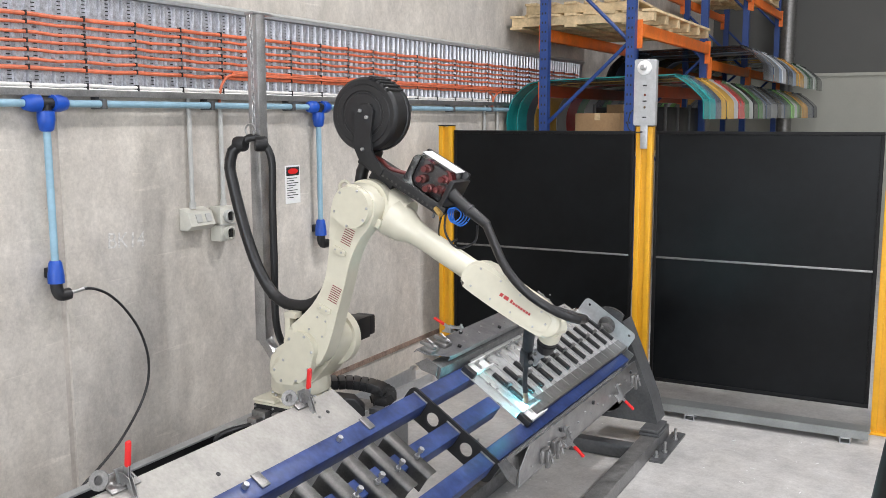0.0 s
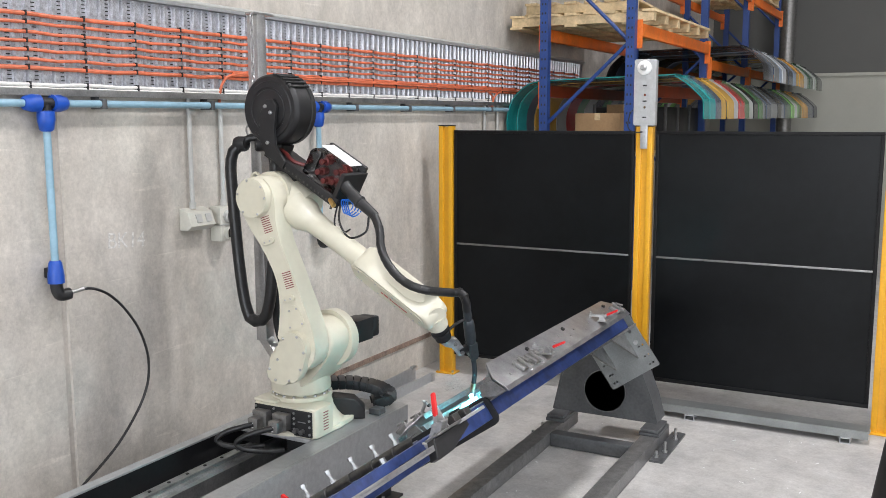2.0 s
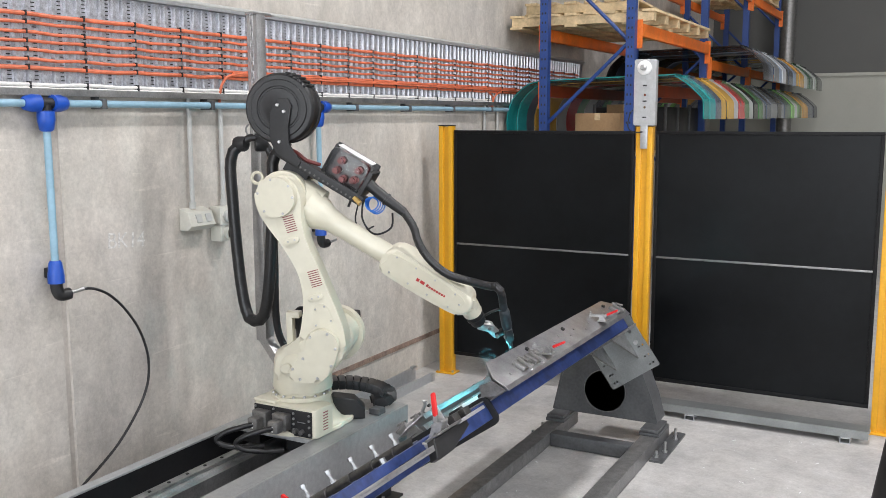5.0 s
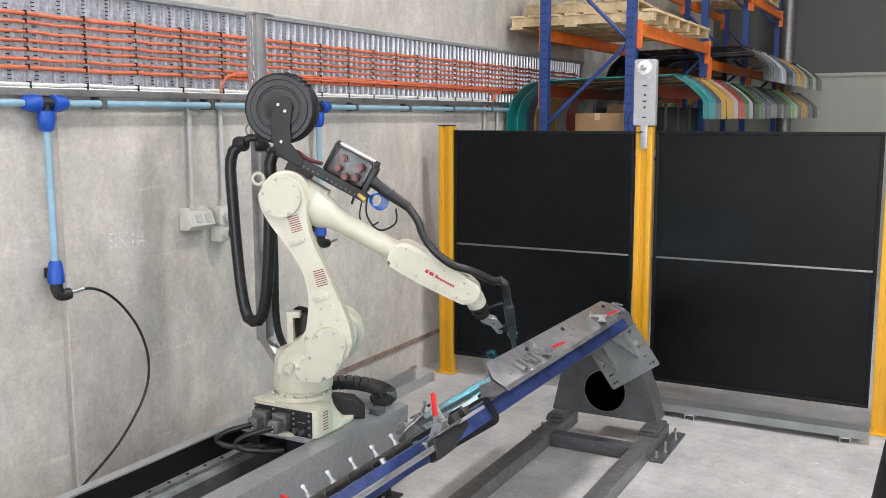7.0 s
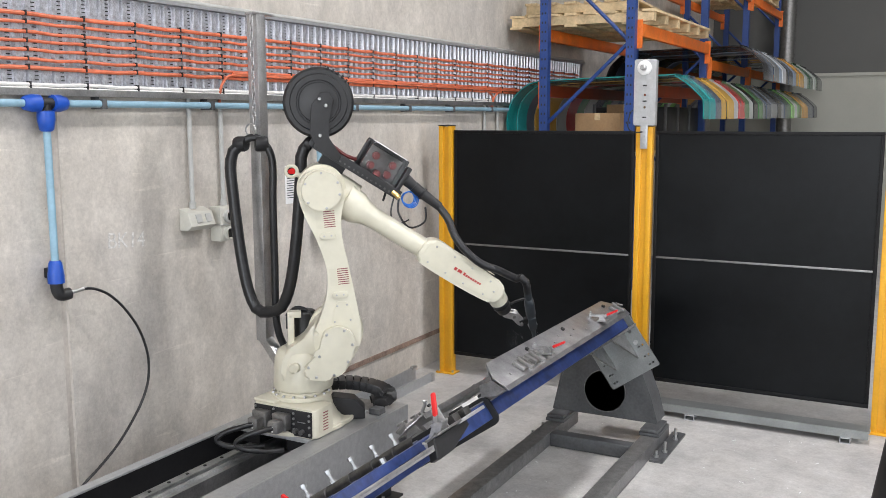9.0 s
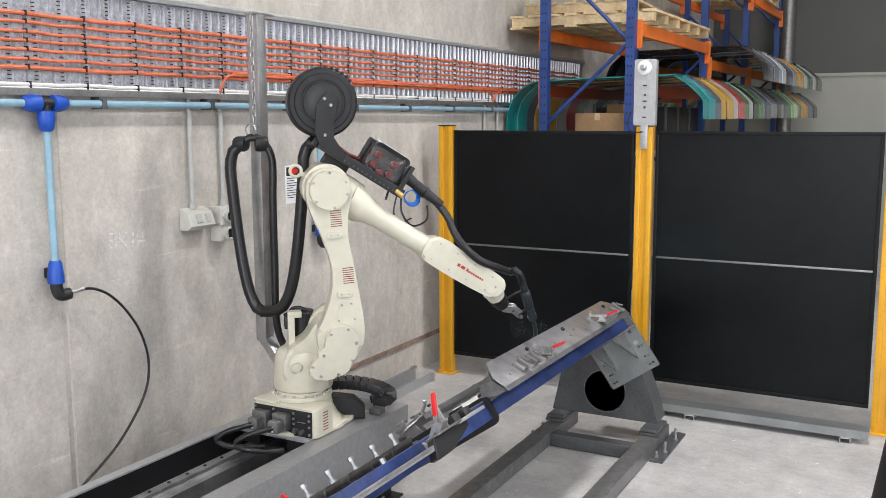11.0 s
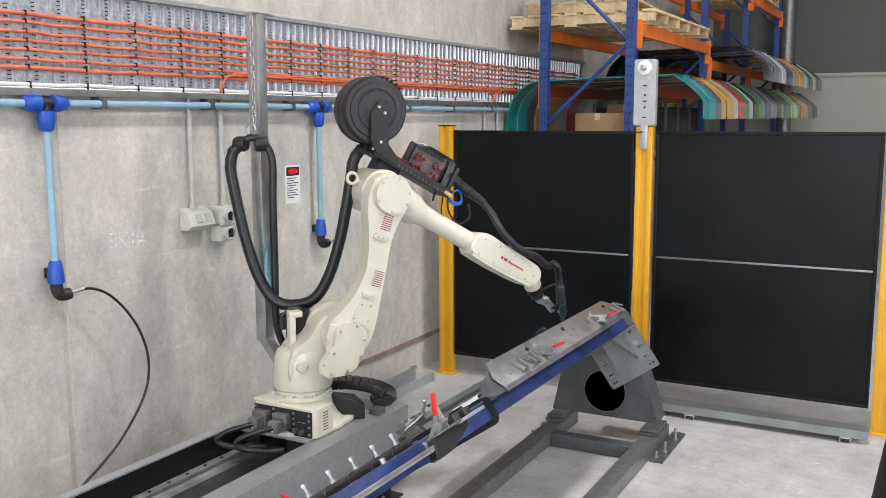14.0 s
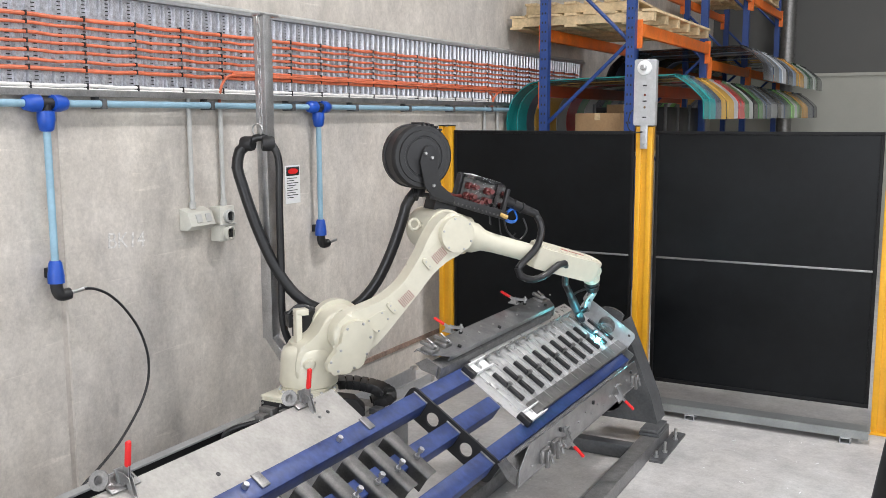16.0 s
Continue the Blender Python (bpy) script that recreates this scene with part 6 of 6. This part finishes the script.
    box(bm, 0.075, 0.245, 0.028, 0.044, 0.190, 0.315, None, 0.006)
    part("gear_plate", bm, M_HANGER, feeder)
    bm = bm_new()
    cyl(bm, (0.275, -0.07, 0.255), (0.335, -0.075, 0.245), 0.030, 0.024, 14)
    cyl(bm, (0.335, -0.075, 0.245), (0.385, -0.078, 0.238), 0.027, 0.025, 12)
    cyl(bm, (0.385, -0.078, 0.238), (0.395, -0.078, 0.237), 0.030, 0.030, 12)
    cyl(bm, (0.395, -0.078, 0.237), (0.49, -0.08, 0.228), 0.025, 0.021, 12)
    part("outlet_socket", bm, M_BLACK, feeder)
    bm = bm_new()
    cyl(bm, (0.26, -0.10, 0.172), (0.30, -0.115, 0.165), 0.012, seg=8)
    part("air_coupling", bm, M_BRASS, feeder)
    bm = bm_new()
    for k in range(4):
        c = Vector((0.34 + 0.006 * k, -0.085 + 0.012 * k, 0.185))
        rr = 0.030 + 0.003 * k
        sweep(bm, [c + Vector((rr * math.cos(a), 0.012 * math.sin(2 * a), rr * math.sin(a))) for a in np.linspace(0, 6.2, 22)], 0.0032, 6)
    part("coiled_air_line", bm, M_BLUEAIR, feeder, "bright blue coiled air line")
    bm = bm_new()
    sweep(bm, smooth_path([(0.30, -0.07, 0.17), (0.34, -0.08, 0.10), (0.42, -0.08, 0.07), (0.47, -0.06, 0.13), (0.44, -0.04, 0.19)], 6), 0.005, 6)
    sweep(bm, smooth_path([(0.28, -0.06, 0.165), (0.31, -0.07, 0.08), (0.36, -0.07, 0.05), (0.40, -0.07, 0.10)], 6), 0.004, 6)
    cyl(bm, (0.24, -0.04, 0.158), (0.25, -0.05, 0.11), 0.006, seg=6)
    part("loose_leads", bm, M_HOSE, feeder)
    bm = bm_new()
    cyl(bm, (-0.165, 0.03, 0.160), (-0.195, 0.035, 0.155), 0.034, seg=14)
    box(bm, -0.185, -0.145, -0.01, 0.07, 0.150, 0.205, None, 0.006)
    part("hose_gland", bm, M_BLACK, feeder)
    bm = bm_new()
    sweep(bm, smooth_path([(-0.14, -0.03, 0.19), (-0.08, -0.06, 0.205), (-0.02, -0.07, 0.20), (0.04, -0.04, 0.21)], 5), 0.009, 8)
    part("red_lead", bm, M_REDPART, feeder, "dark red power lead")
    # arc at the torch tip
    bm = bm_new()
    bmesh.ops.create_icosphere(bm, subdivisions=2, radius=0.007)
    P["arc"] = part("welding_arc", bm, M_ARC, r, "blue-white welding arc")
    return P


# ---- hoses in short stiff pieces ----
def hose_set(name, label, count, length, radius):
    h = thing(name, label, "hose")
    step = length / count
    bm = bm_new()
    rings = 6
    prof = []
    for i in range(rings * 2 + 1):
        prof.append((radius + (0.0005 if i % 2 else -0.0003), -step * 0.70 + step * 1.40 * i / (rings * 2)))
    lathe(bm, prof, None, 14)
    me = mesh_of("hose_piece", bm, M_HOSE)
    return [share("hose_piece", me, h, Matrix()) for _ in range(count)]


def along(pts, count, length):
    """Middle and direction of count equal pieces along the curve."""
    cum = [0.0]
    for a, b in zip(pts, pts[1:]):
        cum.append(cum[-1] + (b - a).length)

    def at(s):
        s = min(max(s, 0.0), cum[-1] - 1e-6)
        k = int(np.searchsorted(cum, s, side="right")) - 1
        k = min(k, len(pts) - 2)
        return pts[k].lerp(pts[k + 1], (s - cum[k]) / max(1e-9, cum[k + 1] - cum[k]))
    out = []
    for i in range(count):
        a, b = at(cum[-1] * i / count), at(cum[-1] * (i + 1) / count)
        d = (b - a).normalized()
        side = Vector((0.47, -0.88, 0.05))
        x = (side - d * side.dot(d)).normalized()
        m = Matrix((x, d.cross(x), d)).transposed().to_4x4()
        out.append(Matrix.Translation((a + b) / 2) @ m)
    return out


def curve_length(pts):
    return sum((b - a).length for a, b in zip(pts, pts[1:]))


def fitted(shape, length):
    """The curve shape(k) whose sag k gives it the length."""
    lo, hi = 0.02, 1.6
    for _ in range(24):
        k = (lo + hi) / 2
        if curve_length(shape(k)) < length:
            lo = k
        else:
            hi = k
    return shape(k)


# ---- build ----
hall()
wall_tray()
air_line()
wall_power()
fence()
rack()
track()
positioner()
FIX = fixture()
ROB = robot()
floor_litter()


def riser():
    h = ROB["hook"]
    rt = Vector((0.88, 0.47, 0))
    bm = bm_new()
    pts = [h - rt * 0.050 + Vector((0, 0, -0.012)), h + Vector((0, 0, 0.018)), h + rt * 0.055, h + rt * 0.100 + Vector((0, 0, -0.09)), h + rt * 0.098 + Vector((0, 0, -0.30)), h + rt * 0.086 + Vector((0, 0.02, -0.60)), h + rt * 0.080 + Vector((0, 0.03, -0.90)), h + rt * 0.105 + Vector((0, 0.05, -1.04)), h + rt * 0.18 + Vector((0, 0.06, -1.17)), h + rt * 0.24 + Vector((0, 0.05, -1.28))]
    sweep(bm, smooth_path(pts, 10), 0.0185, 14, 0.0005)
    part("hose_riser", bm, M_HOSE, ROB["robot"], "black corrugated hose strapped to the mast")
    bm = bm_new()
    for o in (-0.05, 0.05):
        lathe(bm, [(0.033, -0.03), (0.037, -0.02), (0.037, 0.02), (0.033, 0.03)], Matrix.Translation(h + rt * o + Vector((0, 0, -0.012))) @ rt.to_track_quat("Z", "Y").to_matrix().to_4x4() @ Matrix.Rotation(radians(20 if o > 0 else -20), 4, "Y"), 12)
    part("hose_saddle", bm, M_BLACKM, ROB["robot"])


riser()
def fume():
    """Puffs of fume over the weld, each a lumpy thin shell."""
    rng = random.Random(11)
    puffs = thing("weld_fume", "thin bluish welding fume rising round the torch tip", "smoke")
    for x, y, z, r in ((-0.04, 0.0, 0.02, 0.035), (0.02, 0.02, 0.05, 0.045), (-0.09, -0.03, 0.06, 0.040)):
        bm = bm_new()
        bmesh.ops.create_icosphere(bm, subdivisions=3, radius=r)
        ph = [rng.uniform(0, 6.28) for _ in range(6)]
        for v in bm.verts:
            a, b, c = (q / r for q in v.co)
            v.co *= 1 + 0.22 * math.sin(3.1 * a + ph[0]) * math.sin(2.7 * b + ph[1]) + 0.16 * math.sin(5.3 * c + ph[2]) * math.sin(4.9 * a + ph[3]) + 0.10 * math.sin(9.1 * b + ph[4]) * math.sin(8.3 * c + ph[5])
            v.co += Vector((x, y, z))
        part("puff", bm, M_FUME, puffs)
    return puffs


FUME = fume()
HOSE_N, CABLE_N = 44, 22
HOSE_L, CABLE_L = 1.83, 0.80
MAIN_HOSE = hose_set("dress_pack_hose", "thick black corrugated hose looping from the mast to the feeder", HOSE_N, HOSE_L, 0.028)
TORCH_CABLE = hose_set("torch_cable", "black torch cable from the wire feeder to the torch", CABLE_N, CABLE_L, 0.0185)


def motions():
    """Seconds; carriage shift; turn, lean of the lower arm, pitch of the forearm, roll of the wrist; torch rz, ry, rx; arc struck."""
    early = [
        (0.0, -0.004, 3.0, 23.2, -29.2, -8, 149.0, -33.3, -9.7, 1), (0.4, -0.004, 2.8, 23.3, -29.2, -8, 149.0, -33.3, -9.7, 1),
        (0.5, -0.004, 2.8, 23.3, -29.3, -8, 149.0, -33.3, -9.7, 0), (0.7, 0.000, 2.6, 23.2, -28.6, -8, 149.0, -33.3, -9.7, 0),
        (0.8, 0.008, 0.5, 7.0, -18.2, -4, 98.8, -38.2, 9.7, 0), (0.9, -0.030, 5.0, -10.7, -16.6, -14, 50.6, -29.3, 26.4, 0)]
    turn = [
        (1.0, -0.165, 11.6, -23.2, -14.6, -16, 10.2, -13.3, 30.5, 0), (1.1, -0.266, 23.3, -33.6, -14.6, -16, 16.2, -16.0, 30.6, 0),
        (1.2, -0.090, 5.4, -22.7, -21.9, 15, 22.2, -18.6, 30.4, 0), (1.5, 0.003, -5.4, -13.6, -30.1, 42, 41.2, -26.2, 27.9, 1),
        (2.0, 0.002, -3.0, -17.9, -29.4, 46, 48.0, -29.0, 20.3, 1), (2.3, 0.000, 0.2, -18.2, -29.0, 46, 34.7, -26.4, 27.9, 1),
        (2.5, -0.003, 0.9, -17.9, -26.1, 46, 26.2, -23.9, 32.4, 0)]
    first = [
        (2.7, -0.002, 3.3, -18.8, -29.1, 44, 31.1, -25.3, 30.5, 0), (3.0, -0.002, 4.0, -19.0, -29.0, 42, 38.6, -27.1, 27.5, 1),
        (3.5, -0.003, 0.6, -21.8, -28.4, 42, 37.0, -29.3, 28.3, 1), (4.0, -0.002, 11.9, -18.4, -30.7, 30, 27.9, -26.0, 35.2, 1),
        (6.3, 0.000, 24.2, -14.8, -30.3, 6, 23.1, -24.7, 33.0, 0), (6.5, 0.000, 25.3, -14.3, -31.0, 4, 22.6, -24.6, 32.8, 1),
        (7.0, 0.000, 26.7, -16.3, -28.8, 2, 23.8, -21.8, 28.1, 1)]
    middle = [
        (7.5, 0.000, 25.3, -19.5, -30.6, 2, 23.3, -28.1, 37.5, 0), (8.0, 0.000, 29.3, -10.0, -32.3, 0, 21.7, -25.5, 37.9, 1),
        (8.5, 0.000, 27.3, -15.4, -31.3, 0, 21.6, -28.3, 39.6, 0), (9.0, 0.000, 36.8, -4.7, -32.3, 0, 22.2, -23.2, 35.4, 0),
        (9.2, 0.000, 37.8, -3.4, -32.5, 0, 22.4, -24.0, 35.4, 1), (11.3, 0.000, 44.0, -3.3, -32.4, -2, 24.6, -31.7, 34.7, 0),
        (11.5, 0.000, 47.2, 6.1, -33.3, -3, 24.8, -32.4, 34.6, 1), (12.0, 0.000, 47.6, 4.4, -32.8, -3, 19.2, -27.0, 37.7, 1),
        (12.5, 0.000, 46.8, 0.4, -32.8, -3, 29.1, -32.4, 29.4, 0)]
    late = [
        (13.0, 0.000, 50.7, 11.4, -30.7, -4, 28.5, -26.2, 29.6, 1), (13.5, 0.000, 51.2, 7.7, -31.7, -4, 31.5, -29.7, 26.8, 1),
        (14.0, 0.000, 53.9, 18.7, -29.8, -4, 30.5, -24.7, 26.2, 1), (14.5, 0.000, 54.4, 17.2, -29.7, -4, 31.9, -26.8, 28.6, 1),
        (14.9, 0.000, 55.0, 15.1, -31.8, -4, 33.9, -32.7, 25.3, 1), (15.0, 0.000, 56.4, 15.0, -31.8, -6, 34.4, -34.1, 24.4, 0),
        (15.1, 0.000, 55.1, 15.0, -31.3, -8, 31.3, -34.1, 25.9, 0), (15.2, 0.000, 55.8, 16.0, -17.0, -18, 28.1, -34.0, 27.5, 0)]
    last = [
        (15.3, 0.000, 59.5, 31.0, -13.2, -26, 24.9, -33.8, 29.0, 0), (15.4, 0.004, 55.2, 35.5, -14.2, -34, 21.8, -33.5, 30.5, 0),
        (15.5, 0.020, 56.9, 37.4, -8.2, -60, 18.7, -33.2, 32.0, 0), (15.6, 0.036, 54.7, 48.2, -15.7, -74, -47.7, 13.7, 26.1, 0),
        (15.8, 0.045, 54.8, 48.8, -16.0, -74, -137.1, 18.3, -26.6, 1), (16.0, 0.050, 55.0, 49.6, -16.7, -74, -137.1, 18.3, -26.6, 1)]
    rows = early + turn + first + middle + late + last
    keys = {k: [] for k in ("robot", "turret", "lower", "elbow", "wrist", "torch", "drum", "feeder", "arc")}
    hoses = [[] for _ in MAIN_HOSE]
    cables = [[] for _ in TORCH_CABLE]
    drift = []
    for t, c, j1, j2, j3, j4, rz, ry, rx, arc in rows:
        keys["robot"].append((t, pose(RX, RY + c, RZ)))
        turn1 = pose(0, 0, 0, 0, 0, j1)
        keys["turret"].append((t, turn1))
        shoulder = turn1 @ pose(A1, 0, Z2)
        keys["lower"].append((t, shoulder @ pose(0, 0, 0, 0, j2, 0)))
        elbow = Matrix.Translation((shoulder @ pose(0, 0, 0, 0, j2, 0)) @ Vector((0, 0, L1))) @ turn1 @ pose(0, 0, 0, 0, -j3, 0)
        for k in ("elbow", "drum"):
            keys[k].append((t, elbow))
        keys["feeder"].append((t, elbow @ pose(0.030, 0, -0.012)))
        keys["wrist"].append((t, elbow @ pose(0, FO, A3, j4, 0, 0)))
        w = elbow @ Vector((L2, FO, A3))
        tool = Matrix.Translation(w) @ pose(0, 0, 0, rx, ry, rz)
        keys["torch"].append((t, tool))
        spot = tool @ (Vector((0.006, 0, -0.543)) if arc else Vector((0.030, 0, -0.504)))
        if arc and t > 15.7:
            spot = Vector((-1.635 - RX, 4.90 - RY - c, 0.690 - RZ))     # the seam on the last slat
        keys["arc"].append((t, Matrix.Translation(spot)))
        rob = pose(RX, RY + c, RZ)
        drift.append((t, Matrix.Translation(rob @ spot)))
        left = Vector((-0.88, -0.47, 0))
        p0 = rob @ (ROB["hook"] + left * 0.060 + Vector((0, 0, -0.020)))
        p3 = rob @ (elbow @ Vector((-0.150, 0.036, 0.150)))
        back = (elbow.to_3x3() @ Vector((-1, 0, 0)))
        back.z = 0
        down = Vector((0, 0, -1))
        gap = p3 - p0
        gap.z = 0

        def loop(k):
            a, b = p0 + left * 0.046 + down * 0.115, p3 + back * 0.045 + down * 0.05
            wide = math.hypot(b.x - a.x, b.y - a.y)
            n = min(3.5, 1.6 + 1.15 * k / max(0.12, wide))
            mid = [a.lerp(b, u) + down * k * (1 - abs(2 * u - 1) ** n) for u in (0.0, 0.02, 0.06, 0.12, 0.2, 0.3, 0.4, 0.5, 0.6, 0.7, 0.8, 0.88, 0.94, 0.98, 1.0)]
            return smooth_path([p0, p0 + left * 0.026 + down * 0.022, p0 + left * 0.040 + down * 0.060] + mid + [p3], 5)
        pts = fitted(loop, HOSE_L)
        for lst, m in zip(hoses, along(pts, HOSE_N, HOSE_L)):
            lst.append((t, m))
        p0 = rob @ (elbow @ Vector((0.515, -0.08, 0.216)))
        p3 = rob @ (tool @ Vector((0.146, 0, -0.090)))
        up = tool.to_3x3() @ Vector((0.227, 0, 0.974))
        way = p0 - p3
        way = (way - up * way.dot(up)).normalized()
        if t < 0.75:        # round the end of the wrist
            side = ((0.60, -0.12, 0.175), (0.70, -0.15, 0.125), (0.82, -0.165, 0.095), (0.94, -0.155, 0.090), (1.03, -0.10, 0.090), (1.055, -0.02, 0.085), (1.02, 0.03, 0.06))
            end = [p3 + up * 0.06, p3 + up * 0.03, p3]
        elif t > 15.55:     # slack loop under the forearm
            side = ((0.555, -0.11, 0.15), (0.527, -0.15, 0.04), (0.435, -0.17, -0.094), (0.515, -0.17, -0.13), (0.61, -0.16, -0.095), (0.69, -0.15, -0.017), (0.75, -0.13, -0.005))
            end = [p3 + up * 0.05 + way * 0.02, p3]
        else:               # along the forearm and over to the torch
            side = ((0.585, -0.105, 0.185), (0.64, -0.135, 0.14), (0.72, -0.155, 0.105), (0.82, -0.160, 0.090), (0.91, -0.140, 0.105))
            end = [p3 + up * 0.075 + way * 0.055, p3 + up * 0.085 + way * 0.015, p3 + up * 0.045, p3]
        pts = smooth_path([p0] + [rob @ (elbow @ Vector(q)) for q in side] + end, 8)
        for lst, m in zip(cables, along(pts, CABLE_N, CABLE_L)):
            lst.append((t, m))
    for k, r in keys.items():
        walk(ROB[k], r)
    for ob, r in zip(MAIN_HOSE + TORCH_CABLE, hoses + cables):
        walk(ob, r)
    walk(FUME, drift)
    tilt = ((0.0, -33.7), (0.78, -33.7), (0.9, -14.0), (1.0, 13.0), (1.1, 35.0), (15.2, 35.0), (15.3, 12.0), (15.4, -13.0), (15.5, -30.0), (15.6, -33.7), (16.0, -33.7))
    walk(FIX, [(t, pose(AX, 0, AZ, 0, -a, 0)) for t, a in tilt])


motions()
